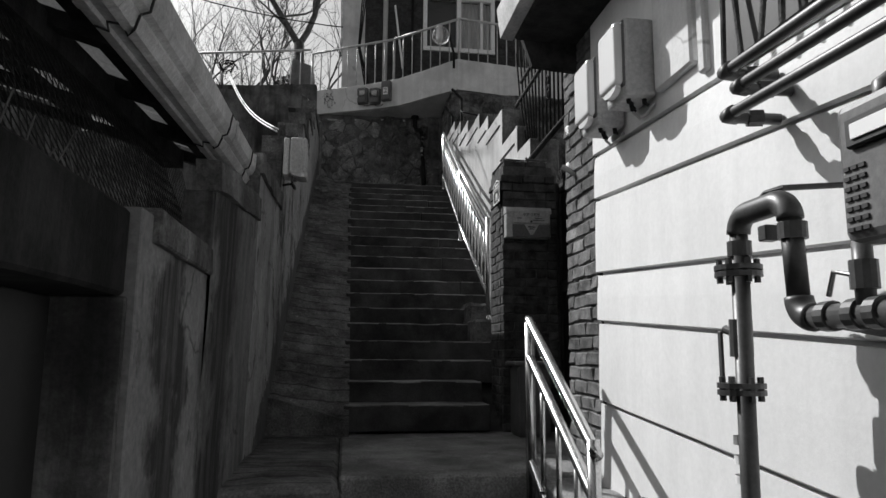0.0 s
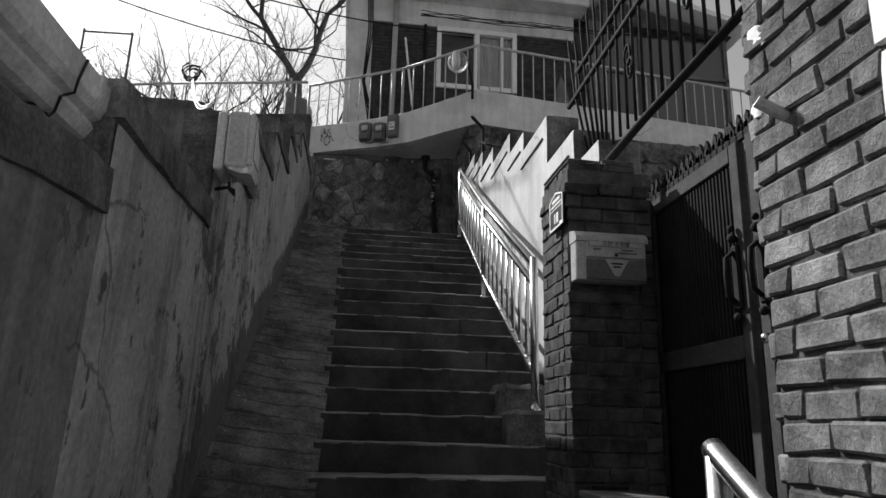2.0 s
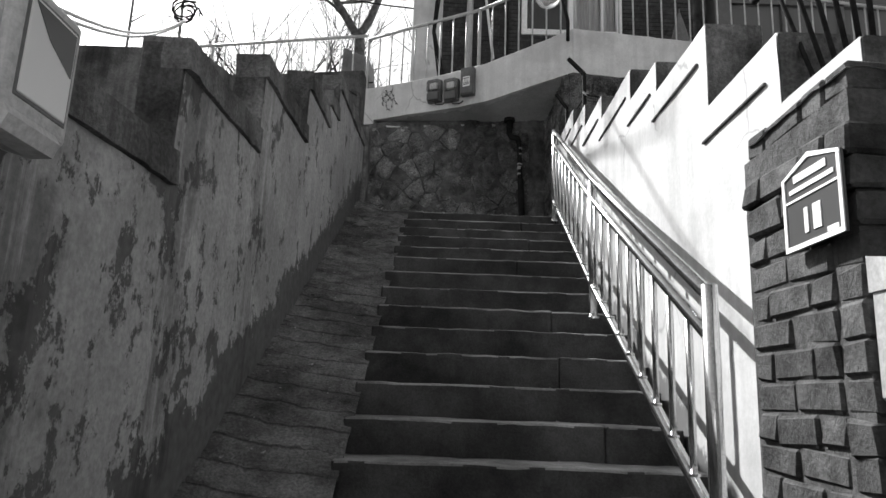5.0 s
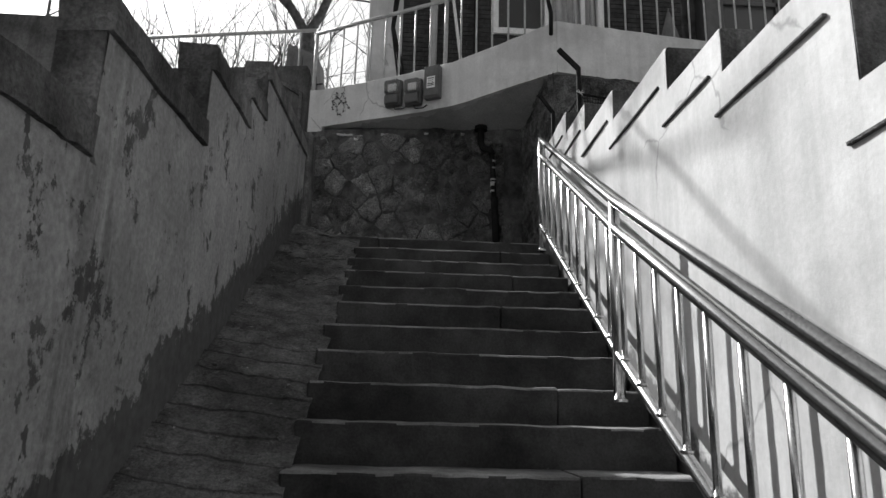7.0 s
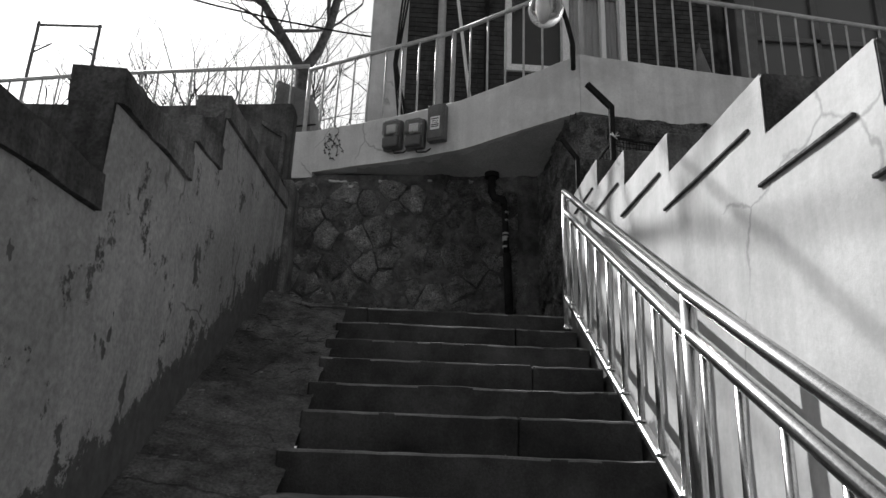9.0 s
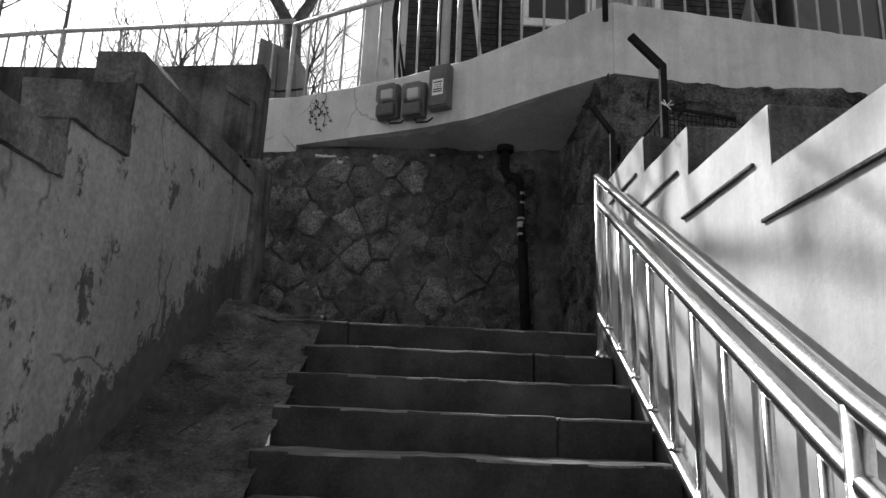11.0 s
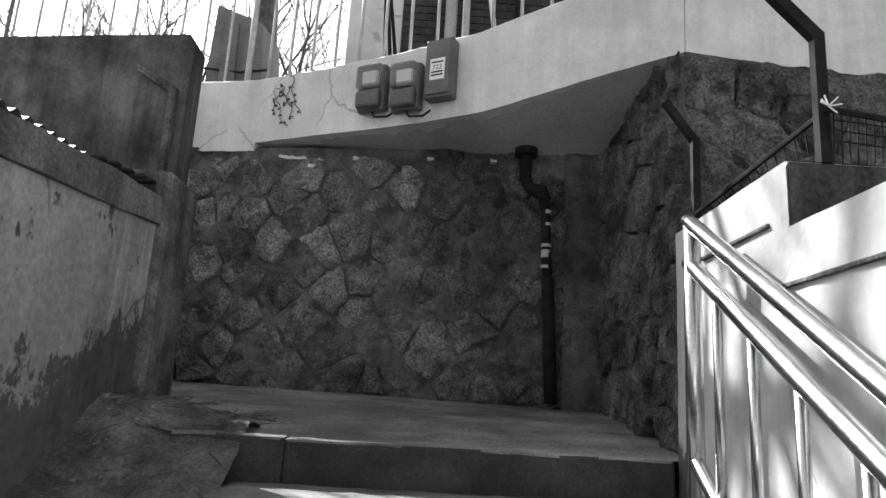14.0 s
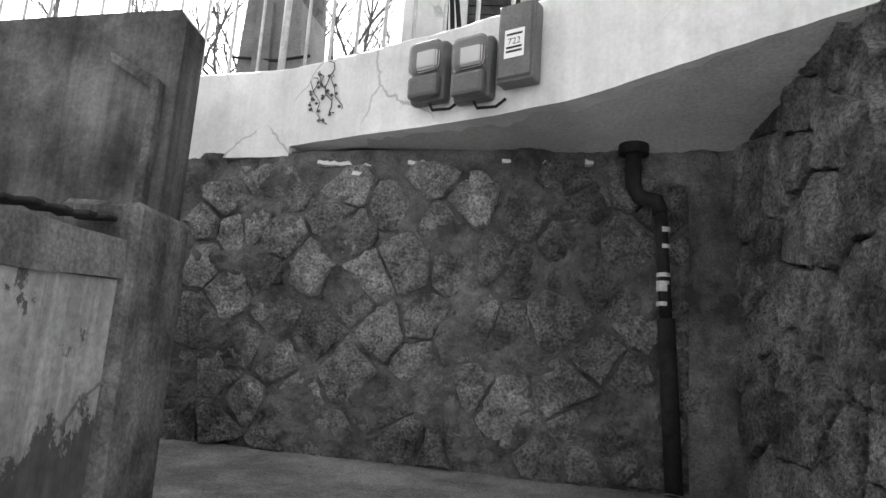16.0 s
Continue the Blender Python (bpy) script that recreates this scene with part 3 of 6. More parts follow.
part("wall_panel", cutbox(B(), (-1.0, -5.0, 1.64), (-0.56, 1.853, 1.87), 0.3, 0.006), M_SOOT_SHADE, low)
part("wall_panel", cutbox(B(), (-1.0, -5.0, 0.0), (-0.64, 0.5, 1.66), 0.3, 0.006), M_SOOT_SHADE, low)
part("lintel", cutbox(B(), (-0.7, 1.96, 1.80), (-0.508, 2.73, 1.9), 0.1, 0.006, 5.0, 0.006), M_COPING, low)
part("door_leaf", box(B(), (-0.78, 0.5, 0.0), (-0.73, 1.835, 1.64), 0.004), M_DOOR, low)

# back-left cross wall
bm = rough(prism(B(), [(-9, 11.88, 2.5), (-0.6, 11.88, 2.5), (-0.6, 11.88, 6.25), (-0.63, 11.88, 6.29), (-1.05, 11.88, 6.26), (-1.75, 11.88, 6.195), (-3, 11.88, 6.14), (-9, 11.88, 6.1)], (0, 0.17, 0)), 0.008, 2.0)
tagged(part("wall_cross", bm, M_DARKWALL), "dark mossy concrete cross wall with a worn top edge", "wall", kind="structure")
iron = thing("angle_iron", "rusty angle iron fixed to the dark cross wall", "bracket")
part("strip", rough(box(B(), (-0.675, 11.83, 5.47), (-0.64, 11.876, 5.97), 0.006, 2), 0.006, 9), M_COPING, iron)
part("arm", rough(prism(B(), [(-0.86, 11.84, 6.09), (-0.85, 11.84, 6.05), (-0.665, 11.84, 5.94), (-0.655, 11.84, 5.985)], (0, 0.035, 0)), 0.005, 12), M_COPING, iron)
bm = rough(prism(B(), [(-6, 9.0, 1.5), (-1.25, 9.0, 1.5), (-1.25, 9.0, 4.8), (-1.5, 9.0, 4.99), (-6, 9.0, 4.97)], (0, 0.15, 0)), 0.01, 2.0)
tagged(part("wall_yard", bm, M_DARKWALL), "dark concrete yard wall behind the plaster wall", "wall", kind="structure")
bm = rough(prism(B(), [(-3.4, 8.985, 4.3), (-2.93, 8.985, 4.36), (-2.9, 8.985, 4.64), (-3.15, 8.985, 4.68), (-3.4, 8.985, 4.66)], (0, 0.02, 0)), 0.012, 5)
tagged(part("plaster_patch", bm, M_PARAPET), "pale plaster patch left on the dark yard wall", "plaster", kind="structure")
bm = cutbox(B(), (-0.75, 11.55, 3.8), (-0.47, 11.9, 5.44), 0.2, 0.01, 3.0, 0.02)
tagged(part("wall_pier", bm, M_COPING), "weathered concrete pier at the end of the plaster wall", "pier", kind="structure")

# ---- right wall: white sawtooth ----
right = thing("wall_right", "white painted rendered wall with stepped teeth", "wall", kind="structure")
BAYS_R = [(5.95, 6.42, 3.5), (6.42, 7.08, 3.78), (7.08, 7.825, 4.2), (7.825, 8.357, 4.39), (8.357, 9.19, 4.61), (9.19, 9.825, 4.805), (9.825, 10.36, 5.015), (10.36, 11.22, 5.2)]
outline = [(RX, BAYS_R[0][0], 0.5)]
for y0, y1, top in BAYS_R:
    outline += [(RX, y0 + 0.001, top), (RX, y1 - 0.001, top)]
outline.append((RX, BAYS_R[-1][1], 0.5))
part("wall_core", prism(B(), [(x + 0.004, y, z) for x, y, z in outline], (0.27, 0, 0)), M_WHITE, right)
for y0, y1, top in BAYS_R:
    lo = slope_z(y0) - 0.4
    bm = sheet(B(), max(4, int((y1 - y0) / 0.08)), 40, lambda u, v: (RX + 0.004 * noise.noise(Vector((y0 + (y1 - y0) * u, (lo + (top - lo) * v), 1)) * 2.5) + 0.003 * noise.noise(Vector((y0 + (y1 - y0) * u, (lo + (top - lo) * v), 5)) * 9), y0 + (y1 - y0) * u, lo + (top - lo) * v))
    part("wall_face", bm, M_WHITE, right, smooth=True)
    # tooth ends borrow the dark coping colour to paint in their shade
    part("tooth_end", box(B(), (RX + 0.004, y0 - 0.006, top - 0.42), (RX + 0.27, y0 + 0.002, top - 0.004)), M_COPING, right, "bare concrete end of a tooth, shade put into its colour")
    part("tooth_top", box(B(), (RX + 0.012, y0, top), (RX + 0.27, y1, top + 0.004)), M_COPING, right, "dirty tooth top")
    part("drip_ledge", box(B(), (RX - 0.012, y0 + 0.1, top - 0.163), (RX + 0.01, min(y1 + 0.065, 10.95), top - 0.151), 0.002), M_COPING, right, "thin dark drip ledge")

# ---- handrail ----
def rail_line(y):
    return 1.359 + (y - 6.374) * 0.0428, 2.783 + (y - 6.374) * 0.51 + max(0.0, y - 8.56) * 0.048


def handrail(name, label, line, y0, y1, posts, base, second=0.15, low_d=0.74, spacing=0.23):
    h = thing(name, label, "handrail")
    def p(y, d):
        x, z = line(y)
        return (x, y, z - d)
    stops = sorted({y0, *[q for q in posts if y0 < q < y1], y1})
    part("top_rail", tube(B(), [p(q, 0) for q in stops], 0.025, 16), M_STEEL, h, smooth=True)
    part("middle_rail", tube(B(), [p(q, second) for q in stops], 0.025, 16), M_STEEL, h, smooth=True)
    part("bottom_rail", tube(B(), [p(q, low_d) for q in stops], 0.023, 14), M_STEEL, h, smooth=True)
    for y in posts:
        x, z = line(y)
        part("post", tube(B(), [(x, y, z - base), (x, y, z + (0.035 if y == posts[0] else -0.005))], 0.027, 16), M_STEEL, h, smooth=True)
        part("collar", tube(B(), [(x, y, z - base), (x, y, z - base + 0.012)], 0.036, 16), M_STEEL, h)
    n = int((y1 - y0) / spacing)
    for i in range(1, n):
        y = y0 + (y1 - y0) * i / n
        if min(abs(y - q) for q in posts) < 0.05:
            continue
        x, z = line(y)
        bal = part("baluster", tube(B(), [(x, y, z - low_d), (x, y, z - second)], 0.0135, 10), M_STEEL, h, smooth=True)
        part("ring", tube(B(), [(x, y, z - low_d + 0.018), (x, y, z - low_d + 0.026)], 0.022, 12), M_STEEL, bal)
    return h


handrail("handrail", "polished stainless steel stair handrail with slim balusters", rail_line, 6.374, 10.76, (6.374, 8.56, 10.73), 0.95, 0.14, 0.735)
handrail("handrail", "short polished steel handrail before the house wall", lambda y: (0.98, 1.69 + (y - 3.57) * 0.59), 2.6, 3.57, (2.64, 3.55), 1.0, 0.19, 0.72, 0.2)

# ---- stone wall ----
def stone_y(x):
    return 13.26 - (x + 0.43) * 0.148


stonewall = thing("wall_stone", "dark rubble stone retaining wall with wide mortar", "wall", kind="structure")
bm = B()
prism(bm, [(-1.4, stone_y(-1.4), 4.2), (2.2, stone_y(2.2), 4.2), (2.2, stone_y(2.2), 6.2), (-1.4, stone_y(-1.4), 6.2)], (0, 0.5, 0))
part("mortar_core", bm, M_MORTAR, stonewall)
def mortar_pt(u, v):
    x, z = -1.4 + 3.6 * u, 4.25 + 1.93 * v
    n = noise.fractal(Vector((x * 3.2, z * 3.2, 3)), 0.9, 2.0, 6) * 0.055 + noise.noise(Vector((x * 22, z * 22, 1))) * 0.012 + noise.noise(Vector((x * 60, z * 60, 1))) * 0.006
    return (x, stone_y(x) - 0.018 - n, z)
part("mortar_bed", sheet(B(), 380, 205, mortar_pt), M_MORTAR, stonewall)

# rock face beside the landing
rock = thing("wall_rock", "rough dark rock face below the terrace", "wall", kind="structure")
def rock_x(y, z):
    """The rock face leans away from the landing, most at its front corner."""
    t = min(1.0, max(0.0, (y - 11.22) / 1.73))
    return 1.745 + 0.05 * t + 0.08 * max(0.0, z - 4.2) * (1 - t)


def rock_pt(u, v):
    z = 4.2 + (1.1 + 1.0 * min(1.0, u * 7)) * v
    y = 11.22 + (12.95 - 11.22) * u + 0.3 * v * (1 - u)
    n = noise.fractal(Vector((u * 3, y * 2, z * 2)), 1.0, 2.0, 5) * 0.03
    return (rock_x(y, z) + 0.02 - n, y, z)
part("rock_side", sheet(B(), 50, 60, rock_pt), M_ROCK, rock)
def rock_pt2(u, v):
    z = 4.2 + 2.08 * v
    x = 1.74 + 0.1 * v + 6 * u
    p = Vector((x * 2.2, 3, z * 2.6))
    ridge = 1 - 2 * abs(noise.noise(p * 1.7 + noise.noise_vector(p) * 0.8))
    n = noise.fractal(p, 0.8, 2.1, 6) * 0.06 + ridge * 0.05 + noise.noise(p * 9) * 0.012
    return (x, 11.62 + 0.2 * v + 0.1 * u - n, z)
part("rock_front", sheet(B(), 260, 100, rock_pt2), M_ROCK, rock)

# ---- terrace parapet ----
# the parapet stands flush on the stone wall, then swings out over the landing
FLUSH = [(-1.5, stone_y(-1.5) - 0.035, 6.15, 6.69), (-0.63, 13.262, 6.16, 6.72)]
PAR = [(-0.63, 13.258, 6.222, 6.722), (-0.15, 13.025, 6.219, 6.72), (0.25, 12.81, 6.2, 6.722), (0.57, 12.635, 6.194, 6.725), (0.9, 12.455, 6.2, 6.745), (1.04, 12.378, 6.215, 6.77), (1.45, 12.145, 6.285, 6.85), (1.95, 11.835, 6.343, 6.94)]
terrace = thing("terrace", "pale painted terrace parapet over the stone wall", "terrace", kind="structure")


def parapet(line):
    bm = B()
    cut = []
    for (x0, y0, b0, t0), (x1, y1, b1, t1) in zip(line, line[1:]):
        n = max(1, int(math.dist((x0, y0), (x1, y1)) / 0.06))
        cut += [tuple(a + (b - a) * k / n for a, b in zip((x0, y0, b0, t0), (x1, y1, b1, t1))) for k in range(n)]
    cut.append(line[-1])
    rows = []
    for x, y, b, t in cut:
        t += 0.008 * noise.noise(Vector((x * 6, y * 6, 1))) + 0.006 * noise.noise(Vector((x * 23, y * 23, 1)))
        b += 0.004 * noise.noise(Vector((x * 12, y * 12, 5)))
        rows.append([bm.verts.new(c) for c in ((x, y, b), (x, y, t - 0.015), (x + 0.006, y + 0.013, t), (x + 0.06, y + 0.14, t), (x + 0.06, y + 0.14, b))])
    for a, c in zip(rows, rows[1:]):
        for q in range(5):
            bm.faces.new((a[q], a[(q + 1) % 5], c[(q + 1) % 5], c[q]))
    bm.faces.new(rows[0])
    bm.faces.new(rows[-1][::-1])
    return part("parapet", bm, M_PARAPET, terrace)


parapet(FLUSH)
parapet(PAR)
parapet([(1.952, 11.832, 6.343, 6.94), (8.0, 12.5, 6.2, 6.85)])


def soffit_pt(u, v):
    f = u * (len(PAR) - 1)
    k = min(int(f), len(PAR) - 2)
    x, y, b = (PAR[k][q] + (PAR[k + 1][q] - PAR[k][q]) * (f - k) for q in range(3))
    back = (x, stone_y(x) + 0.02, 6.225 - 0.045 * max(0.0, x + 0.3))
    return tuple(a + (c - a) * v for a, c in zip((x, y + 0.02, b + 0.003), back))


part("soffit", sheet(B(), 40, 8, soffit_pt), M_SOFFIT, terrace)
# added wall, hidden from view, that blocks a sun patch on the landing
bm = prism(B(), [(-1.5, 13.52, 6.0), (-4.0, 14.1, 6.0), (-4.0, 14.1, 6.85), (-1.5, 13.52, 6.85)], (0.04, 0.12, 0))
part("back_wall", bm, M_DARKWALL, terrace, "unseen dark wall added to keep sun off the landing")
bm = B()
prism(bm, [(-0.7, 13.45, 6.3), (1.98, 12.1, 6.36), (8, 12.7, 6.36), (8, 16, 6.36), (-0.7, 16, 6.3)], (0, 0, 0.12))
part("terrace_floor", bm, M_LAND, terrace)

# terrace railing
def railing(pts, h, n_per, label):
    r = thing("terrace_railing", label, "railing")
    for (a, b) in zip(pts, pts[1:]):
        a, b = Vector(a), Vector(b)
        up = Vector((0, 0, 1))
        part("top_rail", tube(B(), [a + up * h, b + up * h], 0.024, 10), M_RAILPAINT, r, smooth=True)
        n = max(2, int((b - a).length / n_per))
        for i in range(n):
            p = a.lerp(b, i / n)
            part("post" if i == 0 else "bar", tube(B(), [p - up * 0.05, p + up * h], 0.024 if i == 0 else 0.011, 8), M_RAILPAINT, r, smooth=True)
    return r


railing([(-7.0, 13.9, 6.05), (-3.2, 13.7, 6.47), (-0.84, 13.62, 6.68)], 1.05, 0.19, "pale painted metal railing along the upper ground")
railing([(-0.78, 13.38, 6.68), (0.82, 12.55, 6.72), (1.99, 11.9, 6.91), (8, 12.57, 6.83)], 0.86, 0.185, "pale painted metal railing on the terrace parapet")

# unseen wall closes the alley behind the camera, added to darken the risers
tagged(part("wall_behind", box(B(), (-6, -5.3, 0), (7, -5.1, 5)), M_PARAPET), "unseen pale wall added behind the camera against sky light", "wall", kind="structure")

# ---- stones of the retaining walls ----
def cells(w, h, size, seed, jitter=0.33, turned=True):
    """Uneven many-sided cells that fill a w by h field."""
    rng = random.Random(seed)
    seeds = []
    n = int(max(w, h) / size) + 3
    for i in range(-n, n + 1):
        for j in range(-n, n + 1):
            if turned:
                x, y = (i + j) * size * 0.74, (i - j) * size * 0.66
            else:
                x, y = (i + 0.5 * (j % 2)) * size, j * size * 0.85
            x += w / 2 + rng.uniform(-jitter, jitter) * size
            y += h / 2 + rng.uniform(-jitter, jitter) * size
            if -size < x < w + size and -size < y < h + size:
                seeds.append((x, y))
    out = []
    for a in seeds:
        if not (0 < a[0] < w and 0 < a[1] < h):
            continue
        poly = [(0, 0), (w, 0), (w, h), (0, h)]
        for b in seeds:
            if b is a or (b[0] - a[0]) ** 2 + (b[1] - a[1]) ** 2 > (3 * size) ** 2:
                continue
            mx, my, dx, dy = (a[0] + b[0]) / 2, (a[1] + b[1]) / 2, b[0] - a[0], b[1] - a[1]
            res = []
            for p, q in zip(poly, poly[1:] + poly[:1]):
                sp = (p[0] - mx) * dx + (p[1] - my) * dy
                sq = (q[0] - mx) * dx + (q[1] - my) * dy
                if sp <= 0:
                    res.append(p)
                if sp * sq < 0:
                    t = sp / (sp - sq)
                    res.append((p[0] + t * (q[0] - p[0]), p[1] + t * (q[1] - p[1])))
            poly = res
            if len(poly) < 3:
                break
        if len(poly) >= 3:
            out.append(poly)
    return out


def stone(poly, put, gap, depth, seed, material, parent):
    """One rough stone over a cell; put(u, v, d) gives its place, d outwards."""
    rng = random.Random(seed)
    cx = sum(p[0] for p in poly) / len(poly)
    cy = sum(p[1] for p in poly) / len(poly)
    per = []
    n = len(poly)
    for i in range(n):
        p, q = poly[i], poly[(i + 1) % n]
        m = max(1, round(math.dist(p, q) / 0.03))
        for k in range(m):
            per.append((p[0] + (q[0] - p[0]) * k / m, p[1] + (q[1] - p[1]) * k / m))
    size = max(math.dist(p, (cx, cy)) for p in per)
    if size < 0.05:
        return
    bm = B()
    lift = depth * rng.uniform(0.25, 1.1)
    wide = rng.uniform(0.3, 1.7)
    tilt = 0.2 if material is M_STONE else 0.07
    tx, ty = rng.uniform(-tilt, tilt), rng.uniform(-tilt, tilt)
    rings = []
    for f, d in ((1.0, -0.5), (0.99, 0.35), (0.95, 0.85), (0.8, 0.98), (0.62, 1.0), (0.42, 1.02), (0.2, 1.03)):
        ring = []
        for p in per:
            r = math.dist(p, (cx, cy))
            k = max(0.3, (r - gap * wide) / max(r, 1e-4)) * f
            # corners are rounded off
            k *= 1 - 0.05 * max(0, r / size - 0.8) / 0.2
            k *= 1 + 0.1 * noise.noise(Vector((p[0] * 8, p[1] * 8, seed * 0.71))) + 0.09 * noise.noise(Vector((p[0] * 24, p[1] * 24, seed * 0.71)))
            u, v = cx + (p[0] - cx) * k, cy + (p[1] - cy) * k
            e = noise.noise(Vector((u * 14, v * 14, seed * 0.37))) * 0.5 + noise.noise(Vector((u * 40, v * 40, seed * 0.37))) * 0.4
            dd = lift * (d + (e if d > 0.2 else 0)) + (u - cx) * tx + (v - cy) * ty
            ring.append(bm.verts.new(put(u, v, dd)))
        rings.append(ring)
    m = len(per)
    for a, b in zip(rings, rings[1:]):
        for k in range(m):
            bm.faces.new((a[k], a[(k + 1) % m], b[(k + 1) % m], b[k]))
    bm.faces.new(rings[-1])
    part("stone", bm, material, parent)


for i, c in enumerate(cells(2.95, 1.62, 0.25, 5, 0.34)):
    stone(c, lambda u, v, d: (-1.3 + u, stone_y(-1.3 + u) - d, 4.5 + v), 0.009, 0.055, i, M_STONE, stonewall)
bm = sheet(B(), 40, 40, lambda u, v: (1.55 + 0.5 * u, stone_y(1.55 + 0.5 * u) - 0.05 + 0.03 * noise.noise(Vector((u * 3, v * 6, 2))), 4.3 + 1.9 * v))
part("plaster_strip", bm, M_MORTAR, stonewall, "smeared dark cement strip")
bm = B()
for x, w, z in ((-0.44, 0.48, 6.105), (0.1, 0.2, 6.1), (0.62, 0.24, 6.1), (1.05, 0.04, 6.09), (-0.22, 0.09, 6.04)):
    n = max(3, int(w / 0.02))
    lo = [(x + w * q / n, stone_y(x) - 0.045, z + 0.008 * noise.noise(Vector((x * 9 + q * 0.8, 0, 0)))) for q in range(n + 1)]
    hi = [(x + w * q / n, stone_y(x) - 0.045, z + 0.022 + 0.014 * noise.noise(Vector((x * 9 + q * 0.9, 5, 0)))) for q in range(n, -1, -1)]
    prism(bm, lo + hi, (0, 0.1, 0))
part("mortar_line", rough(bm, 0.006, 14), M_PARAPET, stonewall, "crumbled pale mortar line under the terrace")

for i, c in enumerate(cells(1.7, 2.0, 0.29, 11, 0.45, turned=False)):
    if sum(p[1] for p in c) / len(c) > 0.7 + 2.2 * sum(p[0] for p in c) / len(c):
        continue
    stone(c, lambda u, v, d: (rock_x(11.24 + u, 4.35 + v) - d, 11.24 + u + 0.12 * v * (1 - u / 1.7), 4.35 + v), 0.006, 0.045, 100 + i, M_ROCK, rock)

for i, c in enumerate(cells(5.0, 1.9, 0.33, 12, 0.45, turned=False)):
    stone(c, lambda u, v, d: (1.86 + 0.06 * v + u, 11.6 + 0.2 * v / 1.9 + 0.02 * u - d, 4.36 + v), 0.008, 0.06, 400 + i, M_ROCK, rock)

# drain pipe on the stone wall
dp = thing("drain_pipe", "dark drain pipe with pale stickers on the stone wall", "pipe")
PX, PY = 1.43, stone_y(1.43) - 0.09
part("pipe", tube(B(), [(PX + 0.05, PY, 4.5), (PX + 0.01, PY, 5.3)], 0.041, 14), M_IRONBLK, dp, smooth=True)
part("pipe", tube(B(), [(PX + 0.01, PY, 5.28), (PX - 0.02, PY, 5.82)], 0.03, 12), M_IRONBLK, dp, smooth=True)
part("elbow", tube(B(), [(PX - 0.02, PY, 5.82), (PX - 0.04, PY, 5.88), (PX - 0.12, PY + 0.02, 5.9), (PX - 0.15, PY + 0.02, 5.96), (PX - 0.15, PY + 0.02, 6.14)], 0.04, 12), M_IRONBLK, dp, smooth=True)
part("collar", tube(B(), [(PX - 0.15, PY + 0.02, 6.12), (PX - 0.15, PY + 0.02, 6.17)], 0.075, 14), M_IRONBLK, dp)
for z, hgt in ((5.72, 0.025), (5.64, 0.02), (5.5, 0.02), (5.43, 0.05), (5.36, 0.02)):
    part("sticker", tube(B(), [(PX - 0.005, PY, z), (PX - 0.005, PY, z + hgt)], 0.0325, 12, False), M_PLASTIC, dp, "pale sticker")


# ---- bricks ----
def brick_mesh(l, h, d, seed, material=M_BRICK):
    bm = B()
    box(bm, (-l / 2, -d / 2, -h / 2), (l / 2, d / 2, h / 2), 0.007, 1)
    rough(bm, 0.009, 20, seed)
    me = bpy.data.meshes.new("brick")
    bm.to_mesh(me)
    bm.free()
    me.materials.append(material)
    return me


FULL = [brick_mesh(0.182, 0.0685, 0.09, 3 * i) for i in range(5)]
HALF = [brick_mesh(0.088, 0.0685, 0.09, 50 + 3 * i) for i in range(4)]
# brighter set for the near house corner, sunlight in its colour
FULL_SUNLIT = [brick_mesh(0.182, 0.0685, 0.09, 90 + 3 * i, M_BRICKLIT) for i in range(5)]
HALF_SUNLIT = [brick_mesh(0.088, 0.0685, 0.09, 130 + 3 * i, M_BRICKLIT) for i in range(4)]


def brick_run(parent, start, along, length, z, odd, rng, pale=False):
    """One course of bricks from start along a level direction."""
    a = math.atan2(along[1], along[0])
    p = 0.0
    first = odd
    while p < length - 0.03:
        half = first or (length - p) < 0.15
        first = False
        l = 0.094 if half else 0.188
        ob = new("brick", rng.choice((HALF_SUNLIT if half else FULL_SUNLIT) if pale else (HALF if half else FULL)))
        ob.parent = parent
        c = p + l / 2
        ob.matrix_basis = pose(start[0] + along[0] * c + rng.uniform(-1, 1) * 0.003, start[1] + along[1] * c + rng.uniform(-1, 1) * 0.003, z + rng.uniform(-1, 1) * 0.003, rng.uniform(-2, 2), rng.uniform(-2, 2), math.degrees(a) + rng.uniform(-1.5, 1.5))
        p += l


# ---- gate pillar ----
pillar = thing("gate_pillar", "rough brick gate pillar with a lumpy mortar cap", "pillar")
part("pillar_core", box(B(), (1.284, 5.42, 0.8), (1.7, 5.9, 3.07)), M_JOINT, pillar)
rng = random.Random(8)
COURSE = 0.0725
for i in range(31):
    z = 0.93 + COURSE * i
    g = {27: 0.012, 28: 0.016}.get(i, -0.014 if i >= 29 else 0.0)
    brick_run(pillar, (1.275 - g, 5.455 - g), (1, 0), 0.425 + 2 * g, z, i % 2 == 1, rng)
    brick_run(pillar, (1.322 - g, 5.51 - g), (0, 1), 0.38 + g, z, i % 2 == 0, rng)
bm = sheet(B(), 14, 14, lambda u, v: (1.285 + 0.375 * u, 5.42 + 0.46 * v, 3.115 + 0.085 * math.sin(math.pi * u) * math.sin(math.pi * v) + 0.012 * noise.noise(Vector((u * 5, v * 5, 0))) - 0.02 * (u + v > 1.7)))
part("mortar_cap", bm, M_PARAPET, pillar, "pale lumpy mortar cap", True)

